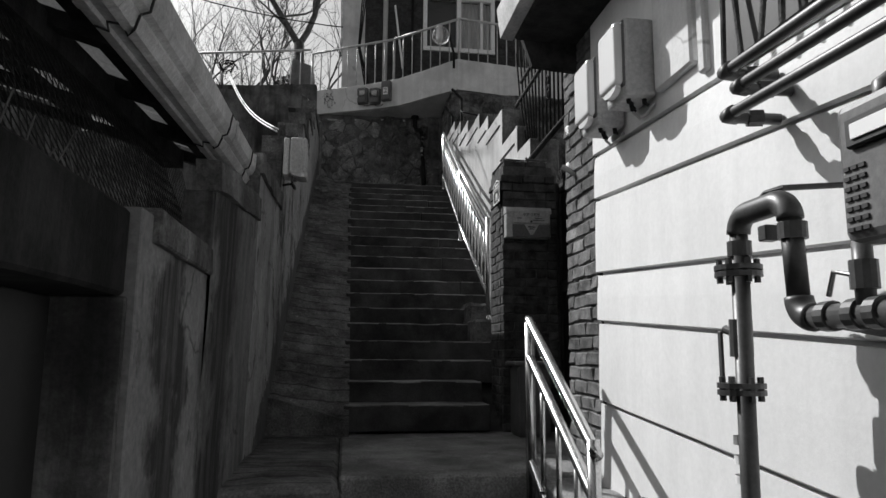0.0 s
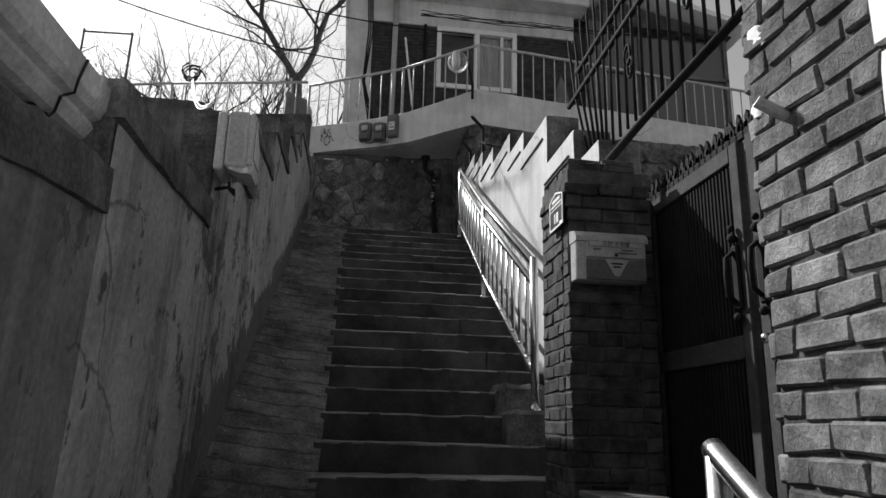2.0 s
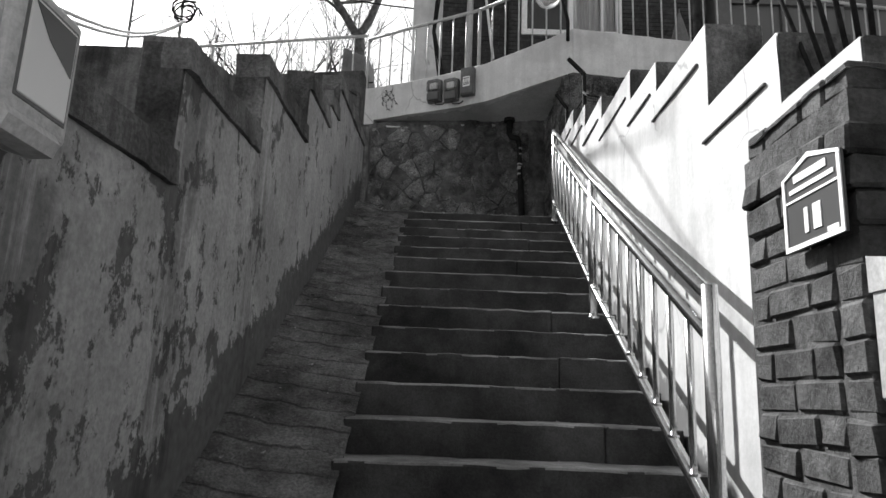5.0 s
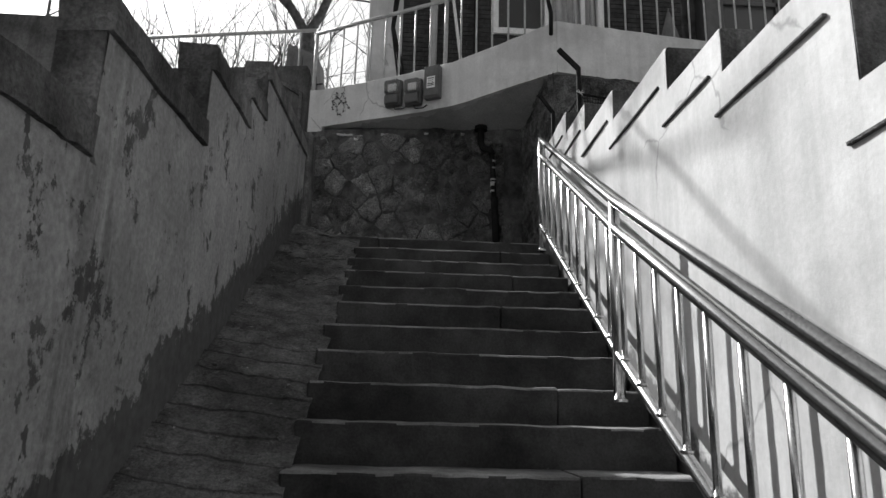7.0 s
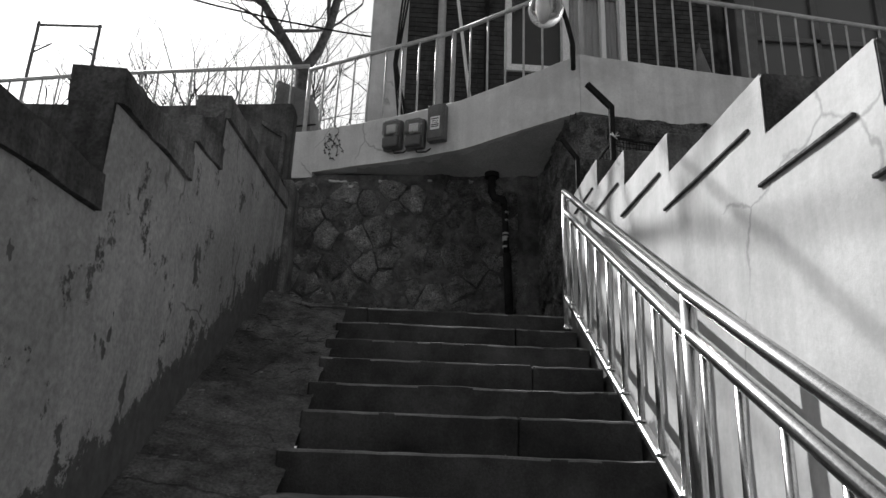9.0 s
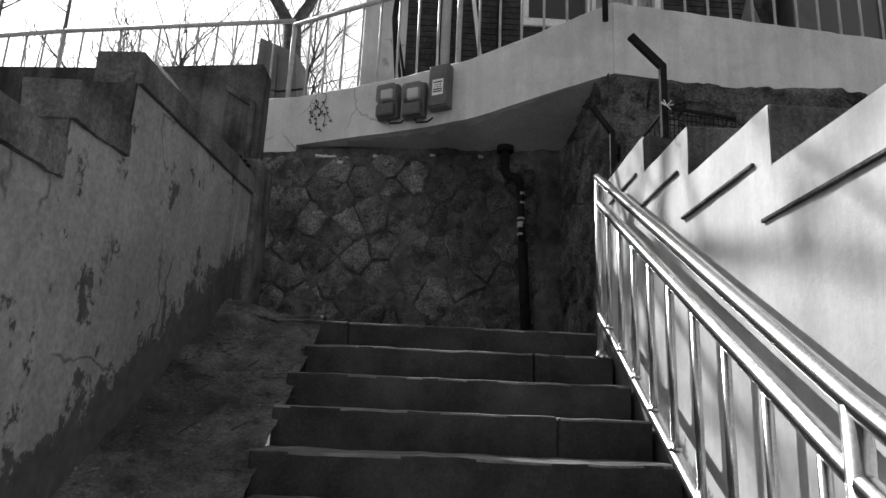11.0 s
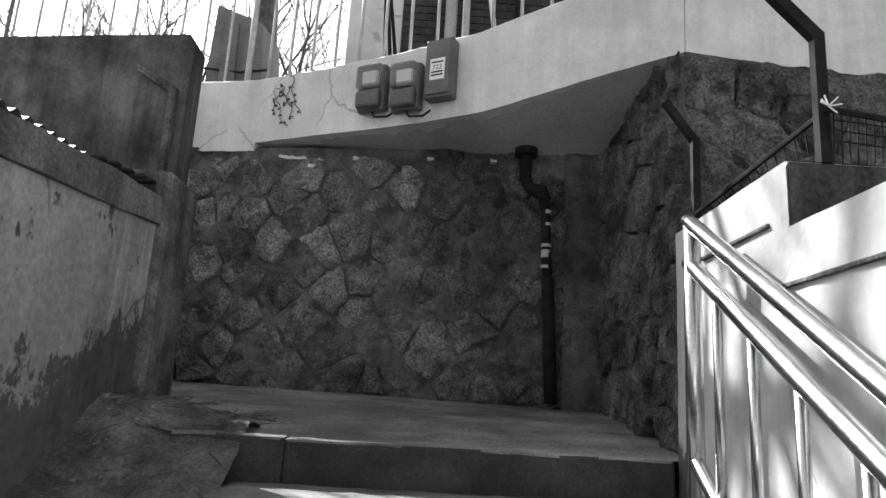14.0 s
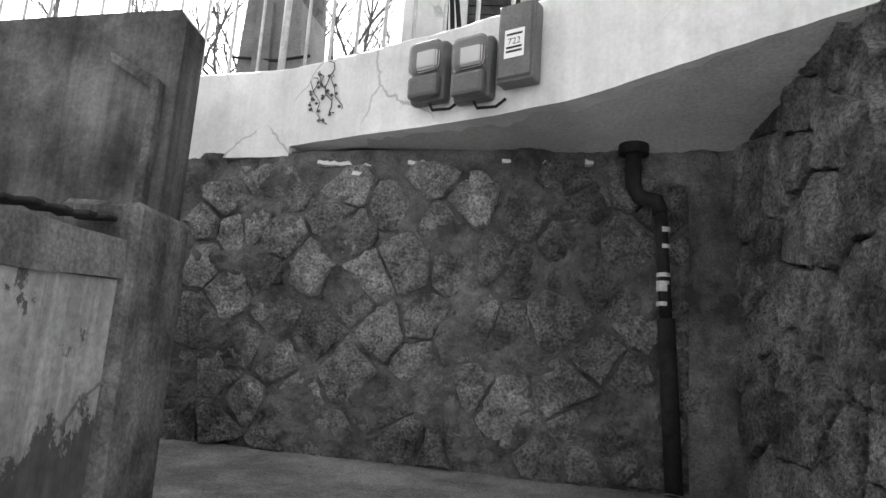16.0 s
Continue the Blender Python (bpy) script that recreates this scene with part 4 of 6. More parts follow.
# number plate: pentagon with a white edge, lettering as plain bars
plate = thing("number_plate", "dark house plate with a white edge on the brick pillar", "sign")
PLX = 1.25
def plate_shape(g):
    return [(PLX, 5.405 + g, 2.765 + g), (PLX, 5.635 - g, 2.765 + g), (PLX, 5.635 - g, 2.935 - g * 0.4), (PLX, 5.52, 2.968 - g), (PLX, 5.405 + g, 2.935 - g * 0.4)]
part("face", prism(B(), plate_shape(0), (0.006, 0, 0)), M_PLATE, plate)
outer, inner = plate_shape(0), plate_shape(0.011)
for k in range(5):
    ring = [outer[k], outer[(k + 1) % 5], inner[(k + 1) % 5], inner[k]]
    part("rim", prism(B(), [(x - 0.003, y, z) for x, y, z in ring], (0.0028, 0, 0)), M_WHITEP, plate, "white plate rim")
for y0, y1, z0, z1 in ((5.455, 5.585, 2.915, 2.932), (5.43, 5.605, 2.893, 2.903), (5.418, 5.622, 2.874, 2.879), (5.535, 5.55, 2.795, 2.85), (5.485, 5.515, 2.795, 2.85), (5.425, 5.465, 2.778, 2.788)):
    part("bar", box(B(), (PLX - 0.0025, y0, z0), (PLX + 0.001, y1, z1)), M_WHITEP, plate)

# mailbox
mb = thing("mailbox", "dented steel letter box on the brick pillar", "mailbox")
part("body", box(B(), (1.285, 5.315, 2.445), (1.655, 5.405, 2.66), 0.006), M_MAIL, mb)
bm = prism(B(), [(1.281, 5.298, 2.645), (1.281, 5.3, 2.672), (1.281, 5.33, 2.7), (1.281, 5.405, 2.716), (1.281, 5.405, 2.645)], (0.379, 0, 0))
part("lid", bm, M_MAIL, mb, "rounded steel lid")
part("front_panel", box(B(), (1.335, 5.302, 2.563), (1.648, 5.318, 2.652), 0.004), M_MAIL, mb)
part("slot_plate", box(B(), (1.35, 5.2995, 2.618), (1.635, 5.3035, 2.648), 0.006, 2), M_PLASTIC, mb, "raised plate round the slot")
part("lower_panel", box(B(), (1.335, 5.304, 2.45), (1.648, 5.318, 2.555), 0.004), M_PLASTICD, mb, "dark lower panel")
part("emblem", prism(B(), [(1.43, 5.3, 2.555), (1.555, 5.3, 2.555), (1.505, 5.3, 2.47), (1.48, 5.3, 2.47)], (0, 0.006, 0)), M_MAIL, mb, "pale notched emblem")
part("emblem", box(B(), (1.462, 5.296, 2.528), (1.522, 5.301, 2.536)), M_BLACK, mb)
part("emblem", box(B(), (1.472, 5.296, 2.512), (1.512, 5.301, 2.519)), M_BLACK, mb)
part("rivet", tube(B(), [(1.49, 5.296, 2.578), (1.49, 5.304, 2.578)], 0.009, 10), M_BLACK, mb)
tx = bpy.data.curves.new("lettering", "FONT")
tx.body = "우편 수취함"
tx.size, tx.align_x, tx.extrude = 0.03, "CENTER", 0.0008
tob = new("lettering", tx)
tob.matrix_basis = pose(1.49, 5.298, 2.623, 90, 0, 0)
bpy.context.view_layer.update()
tme = bpy.data.meshes.new_from_object(tob.evaluated_get(bpy.context.evaluated_depsgraph_get()))
bpy.data.objects.remove(tob)
tme.materials.clear()
tme.materials.append(M_BLACK)
let = new("lettering", tme)
let.parent = mb
let.matrix_basis = pose(1.49, 5.298, 2.623, 90, 0, 0)
for x0, x1, z in ((1.37, 1.41, 2.60), (1.52, 1.58, 2.60), (1.5, 1.6, 2.585)):
    part("print_bar", box(B(), (x0, 5.3, z), (x1, 5.303, z + 0.008)), M_PLASTICD, mb)

# ---- gate ----
gate = thing("gate", "dark double metal gate with ribbed panels and cast finials", "gate")
GX = 1.8
def leaf(y0, y1):
    f = part("leaf_frame", box(B(), (GX, y0, 0.95), (GX + 0.04, y0 + 0.07, 2.96), 0.006), M_GATEF, gate)
    part("stile", box(B(), (GX, y1 - 0.07, 0.95), (GX + 0.04, y1, 2.96), 0.006), M_GATEF, gate)
    for z0, z1 in ((0.95, 1.07), (2.02, 2.12), (2.88, 2.96)):
        part("cross_rail", box(B(), (GX + 0.002, y0 + 0.07, z0), (GX + 0.036, y1 - 0.07, z1), 0.006), M_GATEF, gate)
    for z0, z1 in ((1.07, 2.02), (2.12, 2.88)):
        part("panel", box(B(), (GX + 0.022, y0 + 0.07, z0), (GX + 0.03, y1 - 0.07, z1)), M_GATE, gate)
        n = int((y1 - y0 - 0.14) / 0.03)
        for i in range(n):
            y = y0 + 0.085 + i * 0.03
            part("rib", tube(B(), [(GX + 0.02, y, z0 + 0.005), (GX + 0.02, y, z1 - 0.005)], 0.009, 6, False), M_GATE, gate)
leaf(4.68, 5.6)
leaf(3.76, 4.62)
for y in (4.74, 4.56):
    part("handle_plate", box(B(), (GX - 0.02, y - 0.025, 2.22), (GX, y + 0.025, 2.5), 0.008), M_IRONBLK, gate, "cast ornamental handle plate")
    bm = tube(B(), [(GX - 0.02, y, 2.25), (GX - 0.055, y, 2.28), (GX - 0.06, y, 2.36), (GX - 0.055, y, 2.44), (GX - 0.02, y, 2.47)], 0.011, 8)
    part("handle", bm, M_IRONBLK, gate, smooth=True)
    for k, r in ((2.53, 0.022), (2.575, 0.016), (2.19, 0.02)):
        bm = B()
        bmesh.ops.create_uvsphere(bm, u_segments=10, v_segments=6, radius=r, matrix=pose(GX - 0.02, y, k))
        part("boss", bm, M_IRONBLK, gate, smooth=True)
bm = B()
bmesh.ops.create_uvsphere(bm, u_segments=12, v_segments=8, radius=0.022, matrix=pose(GX - 0.035, 4.54, 2.08))
part("door_knob", bm, M_STEEL, gate, smooth=True)
rng = random.Random(31)
for i in range(34):
    y = 3.8 + i * 0.0535
    z = 2.955
    bm = B()
    for s, w, ty in ((0.0, 1.0, 0.0), (0.035, 0.7, rng.uniform(-0.02, 0.02))):
        prism(bm, [(GX + 0.005, y + ty - 0.03 * w, z + s), (GX + 0.005, y + ty + 0.03 * w, z + s), (GX + 0.005, y + ty + 0.034 * w, z + 0.022 + s), (GX + 0.005, y + ty + 0.012, z + 0.034 + s), (GX + 0.005, y + ty + 0.016, z + 0.05 + s), (GX + 0.005, y + ty, z + 0.07 + s + rng.uniform(0, 0.015)), (GX + 0.005, y + ty - 0.016, z + 0.05 + s), (GX + 0.005, y + ty - 0.012, z + 0.034 + s), (GX + 0.005, y + ty - 0.034 * w, z + 0.022 + s)], (0.022 - s * 0.2, 0, 0))
    part("finial", bm, M_IRONBLK, gate, "cast leaf finial")
part("gate_post", box(B(), (1.66, 5.55, 0.9), (1.86, 5.75, 2.98), 0.01), M_DARKWALL, gate)
part("gate_post", box(B(), (1.62, 3.6, 0.9), (1.86, 3.78, 3.3), 0.01), M_DARKWALL, gate)
part("backing_wall", box(B(), (2.4, 3.0, 0.5), (2.5, 5.9, 2.4)), M_DARKWALL, gate)

# spiked fence over the gate side
fence = thing("spiked_fence", "black iron fence with spikes and scrolls above the gate", "fence")
part("bottom_rail", tube(B(), [(1.56, 5.7, 3.17), (1.75, 5.45, 3.42), (1.78, 3.9, 3.5)], 0.024, 12), M_IRONBLK, fence, smooth=True)
part("upper_rail", tube(B(), [(1.75, 6.75, 4.12), (1.75, 4.0, 4.2)], 0.02, 8), M_IRONBLK, fence, smooth=True)
part("upper_rail", tube(B(), [(1.75, 6.55, 4.3), (1.75, 4.0, 4.38)], 0.02, 8), M_IRONBLK, fence, smooth=True)
for i in range(24):
    y = 6.6 - i * 0.115
    fan = max(0.0, (y - 6.0)) * 0.5
    part("spike", tube(B(), [(1.75, y - fan, 3.46), (1.75, y, 4.15), (1.75, y + fan * 0.4, 4.62), (1.75, y + fan * 0.5, 4.72)], [0.0095, 0.0095, 0.0095, 0.001], 6), M_IRONBLK, fence, smooth=True)
for j, y in enumerate((5.6, 4.9, 4.2)):
    for sx in (-1, 1):
        pts = [(1.74, y + sx * (0.01 + 0.05 * (1 - k / 16) * math.cos(k * 0.55)), 3.85 + 0.09 * math.sin(k * 0.55) * (1 - k / 18) + 0.05 * sx) for k in range(16)]
        part("scroll", tube(B(), pts, 0.009, 6), M_IRONBLK, fence, smooth=True)

# ---- bin ----
bin_ = thing("waste_bin", "small dark plastic bin with a flat lid beside the pillar", "bin")
bm = B()
prism(bm, [(1.30, 5.05, 0.9), (1.55, 5.05, 0.9), (1.55, 5.3, 0.9), (1.30, 5.3, 0.9)], (0, 0, 0.52))
bmesh.ops.bevel(bm, geom=bm.edges[:], offset=0.015, segments=2, affect="EDGES")
part("body", bm, M_PLASTICD, bin_)
part("lid", box(B(), (1.27, 5.02, 1.42), (1.58, 5.33, 1.455), 0.012, 2), M_PLASTICD, bin_)

# ---- near house ----
nearhouse = thing("near_house", "white rendered house with ledged courses and a brick corner", "house")
part("wall_core", box(B(), (1.285, -5, 0), (1.7, 3.27, 3.6)), M_SIDING, nearhouse)
HX = 1.26
COURSES = [(0.4, 1.27, 0.085), (1.28, 1.66, 0.075), (1.67, 1.9, 0.072), (1.91, 2.28, 0.075), (2.29, 2.51, 0.06), (2.52, 3.6, 0.05)]
for i, (za, zb, sl) in enumerate(COURSES):
    sl0 = COURSES[i - 1][2] if i else sl
    ya, yb = 3.28, -5.0
    def zz(z, y, s):
        return z - s * (3.28 - y)
    lip = 0.005 if i else 0.016
    bm = B()
    prof = []
    n = 24
    rows = []
    for k in range(n + 1):
        y = ya + (yb - ya) * k / n
        w = 0.004 * noise.noise(Vector((y * 1.5, za * 3, 0)))
        rows.append([(HX - lip + 0.018 + w, y, zz(za, y, sl0) + 0.003), (HX - lip + w, y, zz(za, y, sl0) + 0.009), (HX - lip / 2 + w, y, (zz(za, y, sl0) + 0.02 + zz(zb, y, sl) - 0.004) / 2), (HX + 0.004 + w, y, zz(zb, y, sl) - 0.001), (HX + 0.04, y, zz(zb, y, sl))])
    vv = [[bm.verts.new(c) for c in r] for r in rows]
    for a, b in zip(vv, vv[1:]):
        for q in range(4):
            bm.faces.new((a[q], a[q + 1], b[q + 1], b[q]))
    bm.faces.new(vv[0])
    part("siding_course", bm, M_SIDING, nearhouse)
part("brick_core", box(B(), (1.27, 3.265, 0.5), (1.62, 3.74, 3.6)), M_JOINT, nearhouse)
rng = random.Random(21)
for i in range(35):
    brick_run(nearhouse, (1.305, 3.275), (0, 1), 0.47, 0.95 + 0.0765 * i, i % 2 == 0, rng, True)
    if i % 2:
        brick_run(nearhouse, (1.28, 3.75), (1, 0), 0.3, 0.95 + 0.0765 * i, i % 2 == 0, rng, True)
# eave
part("eave_soffit", box(B(), (0.9, -5, 3.24), (1.7, 3.5, 3.32), 0.01), M_WOOD, nearhouse)
bm = B()
prism(bm, [(0.83, -5, 3.27), (0.9, -5, 3.26), (0.9, -5, 3.42), (0.81, -5, 3.44)], (0, 8.55, 0))
part("eave_gutter", bm, M_TIN, nearhouse, "pale tin eave gutter")
part("fascia", prism(B(), [(0.9, 3.5, 3.4), (1.7, 3.5, 3.4), (1.7, 3.5, 3.05), (1.0, 3.5, 3.1)], (0, 0.04, 0)), M_WOOD, nearhouse)
# shaded window bay beside the meters
part("window_frame", box(B(), (1.225, 2.2, 2.56), (1.27, 2.5, 3.1), 0.01), M_PARAPET, nearhouse)
part("window_frame", box(B(), (1.232, 2.12, 2.5), (1.28, 2.17, 3.2), 0.008), M_PARAPET, nearhouse)
part("window_pane", box(B(), (1.235, 1.1, 2.46), (1.25, 2.0, 3.1)), M_DOOR, nearhouse)
for i in range(9):
    y = 1.95 - i * 0.1
    part("grille_bar", tube(B(), [(1.2, y, 2.43), (1.21, y + 0.05 * math.sin(i * 2.1), 2.7), (1.2, y - 0.03, 3.1)], 0.009, 6), M_BARK, nearhouse)

# electricity meters on the near house
def house_meter(y, z, label):
    t = thing("electric_meter", label, "meter", group="meters on the near house")
    part("box", box(B(), (1.115, y - 0.105, z - 0.17), (1.25, y + 0.105, z + 0.17), 0.014, 2), M_PLASTIC, t)
    part("cover", box(B(), (1.075, y - 0.095, z - 0.12), (1.12, y + 0.095, z + 0.15), 0.018, 3), M_COVER, t, "plastic cover, bright reflection put into its white")
    part("dial", box(B(), (1.095, y - 0.075, z - 0.09), (1.112, y + 0.075, z + 0.13), 0.004), M_WHITEP, t, "white dial plate")
    part("lip", prism(B(), [(1.086, y + 0.07 * math.cos(a), z - 0.118 - 0.032 * math.sin(a)) for a in (math.pi * q / 12 for q in range(13))], (0.03, 0, 0)), M_COVER, t, "pale lower lip")
    part("rim", box(B(), (1.108, y - 0.1, z - 0.13), (1.122, y + 0.1, z + 0.16), 0.006), M_PLASTICD, t)
    for gx, gy, gl in ((1.15, -0.05, 0.022), (1.18, -0.01, 0.03), (1.2, 0.03, 0.025), (1.215, -0.06, 0.028)):
        part("cable_gland", tube(B(), [(gx, y + gy, z - 0.165), (gx, y + gy, z - 0.17 - gl * 0.6), (gx + 0.012, y + gy - 0.01, z - 0.17 - gl)], [0.011, 0.01, 0.006], 8), M_IRONBLK, t, smooth=True)
    part("cable", tube(B(), [(1.2, y + 0.02, z - 0.2), (1.215, y - 0.01, z - 0.235), (1.225, y - 0.05, z - 0.23), (1.255, y - 0.07, z - 0.19)], 0.007, 6), M_PLASTIC, t, "pale cable loop", True)
house_meter(2.63, 2.73, "grey electricity meter with a clear cover under the eave")
house_meter(2.95, 2.71, "second grey electricity meter beside the brick corner")

# ---- gas pipes ----
gas = thing("gas_riser", "grey painted gas pipe with bolted flanges and elbows", "pipe")
GXp = 1.06
part("riser", tube(B(), [(GXp, 1.74, 0.0), (GXp, 1.7, 1.84)], 0.024, 16), M_GASPIPE, gas, smooth=True)
arc = [(GXp, 1.7 - 0.05 + 0.05 * math.cos(a), 1.83 + 0.05 * math.sin(a)) for a in (k * math.pi / 16 for k in range(9))]
arc2 = [(GXp, 1.53 - 0.05 * math.sin(a), 1.83 + 0.05 * math.cos(a)) for a in (k * math.pi / 16 for k in range(9))]
part("elbow", tube(B(), arc + arc2, 0.031, 16), M_GASPIPE, gas, smooth=True)
part("drop", tube(B(), [(GXp, 1.48, 1.83), (GXp, 1.47, 1.64)], 0.026, 16), M_GASPIPE, gas, smooth=True)
arc = [(GXp, 1.42 + 0.05 * math.cos(a), 1.64 - 0.05 * math.sin(a)) for a in (k * math.pi / 16 for k in range(9))]
part("elbow", tube(B(), arc, 0.033, 16), M_GASPIPE, gas, smooth=True)
part("branch", tube(B(), [(GXp, 1.42, 1.59), (GXp, 0.6, 1.58)], 0.027, 16), M_GASPIPE, gas, smooth=True)
for y in (1.385, 1.3, 1.24):
    part("socket", tube(B(), [(GXp, y, 1.59), (GXp, y - 0.03, 1.59)], 0.034, 16), M_GASPIPE, gas)
for z in (1.81,):
    part("socket", tube(B(), [(GXp, 1.7, z - 0.04), (GXp, 1.7, z)], 0.032, 16), M_GASPIPE, gas)
    part("socket", tube(B(), [(GXp, 1.475, z - 0.03), (GXp, 1.475, z + 0.01)], 0.034, 16), M_GASPIPE, gas)
for y, z in ((1.712, 1.73), (1.728, 1.415)):
    for s in (-1, 1):
        f = part("flange", tube(B(), [(GXp, y, z + s * 0.002), (GXp, y, z + s * 0.016)], 0.062, 24), M_GASPIPE, gas, "bolted pipe flange")
    for k in range(6):
        a = math.pi / 6 + k * math.pi / 3
        bx, by = GXp + 0.047 * math.cos(a), y + 0.047 * math.sin(a)
        part("bolt", tube(B(), [(bx, by, z - 0.032), (bx, by, z + 0.032)], 0.009, 6), M_GASPIPE, gas)
part("valve_body", tube(B(), [(GXp, 1.718, 1.5), (GXp, 1.716, 1.6)], 0.03, 14), M_GASPIPE, gas)
part("valve_stem", tube(B(), [(GXp - 0.01, 1.72, 1.56), (GXp - 0.02, 1.76, 1.575)], 0.012, 10), M_GASPIPE, gas)
part("valve_lever", box(B(), (GXp - 0.03, 1.765, 1.44), (GXp - 0.022, 1.785, 1.57), 0.003), M_GASPIPE, gas, "flat valve lever")
for z in (1.27, 1.22, 1.17):
    part("tape", tube(B(), [(GXp, 1.735, z), (GXp, 1.735, z + 0.022)], 0.0252, 16, False), M_WHITEP if z < 1.25 else M_MAIL, gas, "pale tape")
part("wall_bracket", tube(B(), [(GXp, 1.6, 1.9), (GXp, 1.57, 1.915), (GXp + 0.02, 1.53, 1.92), (1.26, 1.5, 1.93)], 0.008, 8), M_GASPIPE, gas)
part("bracket_plate", box(B(), (GXp - 0.02, 1.55, 1.79), (GXp + 0.02, 1.585, 1.83), 0.003), M_GASPIPE, gas)
part("wall_bracket", tube(B(), [(GXp, 1.39, 1.58), (1.26, 1.39, 1.55)], 0.012, 8), M_GASPIPE, gas)
part("upper_riser", tube(B(), [(GXp, 1.26, 1.59), (GXp, 1.26, 1.74)], 0.02, 12), M_GASPIPE, gas, smooth=True)
part("upper_valve", tube(B(), [(GXp, 1.26, 1.64), (GXp, 1.26, 1.7)], 0.028, 12), M_GASPIPE, gas)
part("valve_lever", tube(B(), [(GXp - 0.02, 1.27, 1.67), (GXp - 0.03, 1.31, 1.68), (GXp - 0.03, 1.33, 1.63)], 0.006, 8), M_STEEL, gas)

meter = thing("gas_meter", "grey gas meter with a slotted case on the white wall", "meter")
part("case", box(B(), (0.97, 0.96, 1.72), (1.15, 1.2, 2.0), 0.02, 2), M_PLASTICD, meter)
part("counter", box(B(), (0.958, 1.0, 1.9), (0.972, 1.16, 1.96), 0.004), M_BLACK, meter)
part("counter_window", box(B(), (0.954, 1.02, 1.915), (0.96, 1.14, 1.945)), M_WHITEP, meter)
for i in range(7):
    for j in range(3):
        part("vent_slot", box(B(), (0.966, 1.165 - j * 0.02, 1.74 + i * 0.02), (0.974, 1.18 - j * 0.02, 1.748 + i * 0.02)), M_BLACK, meter)
part("inlet", tube(B(), [(1.06, 1.16, 1.98), (1.06, 1.16, 2.04), (1.1, 1.14, 2.07), (1.2, 1.12, 2.08)], 0.026, 12), M_GASPIPE, meter, smooth=True)

for z, y0, xo in ((2.335, 1.8, 1.1), (2.265, 1.74, 1.1), (2.2, 1.8, 1.1)):
    t = thing("wall_pipe", "slim grey gas pipe running along the white wall", "pipe", group="wall pipes")
    part("pipe", tube(B(), [(1.25, y0 - 0.04, z - 0.01), (1.13, y0 - 0.02, z - 0.005), (xo, y0 - 0.03, z), (xo, y0 - 0.07, z), (xo, -3.0, z - 0.12)], 0.017, 12), M_GASPIPE, t, smooth=True)
    part("elbow", tube(B(), [(xo, y0 - 0.05, z), (xo, y0 - 0.015, z), (xo + 0.03, y0 - 0.012, z)], 0.023, 12), M_GASPIPE, t, smooth=True)
    part("clip", tube(B(), [(xo + 0.06, y0 - 0.02, z - 0.005), (xo + 0.1, y0 - 0.03, z - 0.005)], 0.026, 8), M_GASPIPE, t)

# plaster smears and a pipe stub on the brick corner
for i, (y, z, r) in enumerate(((3.69, 2.8, 0.036), (3.7, 2.585, 0.034), (3.655, 2.77, 0.02))):
    bm = B()
    bmesh.ops.create_icosphere(bm, subdivisions=3, radius=r, matrix=pose(1.259, y, z) @ Matrix.Diagonal((0.15, 1, 0.8, 1)))
    part("plaster_smear", rough(bm, 0.007, 40, i), M_SIDING, nearhouse, "white plaster smear on brick", True)
part("pipe_stub", tube(B(), [(1.3, 3.6, 2.5), (1.2, 3.62, 2.56)], 0.016, 10), M_PLASTIC, nearhouse, "cut pipe stub")
# rubble at the foot of the white wall
rng = random.Random(77)
for i in range(14):
    bm = B()
    r = rng.uniform(0.02, 0.06)
    bmesh.ops.create_icosphere(bm, subdivisions=2, radius=r, matrix=pose(rng.uniform(1.1, 1.24), rng.uniform(2.3, 3.3), 0.9 + r * 0.4 - 0.1 * (i % 2)))
    tagged(part("rubble_stone", rough(bm, r * 0.5, 30, i), M_LAND), "small broken concrete lump at the wall's foot", "stone", group="rubble at the white wall")
part_foot = cutbox(B(), (1.0, 1.0, 0.0), (1.3, 3.55, 0.88), 0.15, 0.03, 5.0, 0.02)
tagged(part("kerb", part_foot, M_LAND), "crumbling concrete kerb below the white wall", "kerb", kind="structure")

# ---- shed roof on the left ----
roof = thing("shed_roof", "sagging shed roof of corrugated sheets on dark timber", "roof")
def gz(y):
    return 2.49 + 0.05 * (y - 4.0)
prof = [(-0.72, 0.15), (-0.70, 0.0), (-0.665, -0.008), (-0.66, 0.004), (-0.625, 0.004), (-0.62, -0.01), (-0.595, -0.004), (-0.575, 0.025), (-0.582, 0.045), (-0.56, 0.055), (-0.545, 0.08), (-0.54, 0.15), (-0.555, 0.15), (-0.56, 0.09), (-0.6, 0.03), (-0.68, 0.02), (-0.705, 0.15)]
def gutter(y0, y1, grow):
    return prism(B(), [(x * 1 + (x + 0.62) * grow, y0, gz(y0) + z * (1 + grow)) for x, z in prof], (0, y1 - y0, gz(y1) - gz(y0)))
for y0, y1 in ((-3.0, 1.75), (1.75, 3.3), (3.3, 4.12)):
    part("gutter", gutter(y0, y1 - 0.002, 0.0), M_TIN, roof, "pale moulded tin gutter")
for y in (1.75, 3.3, 3.98):
    part("gutter_joint", gutter(y - 0.018, y + 0.018, 0.06), M_TIN, roof)
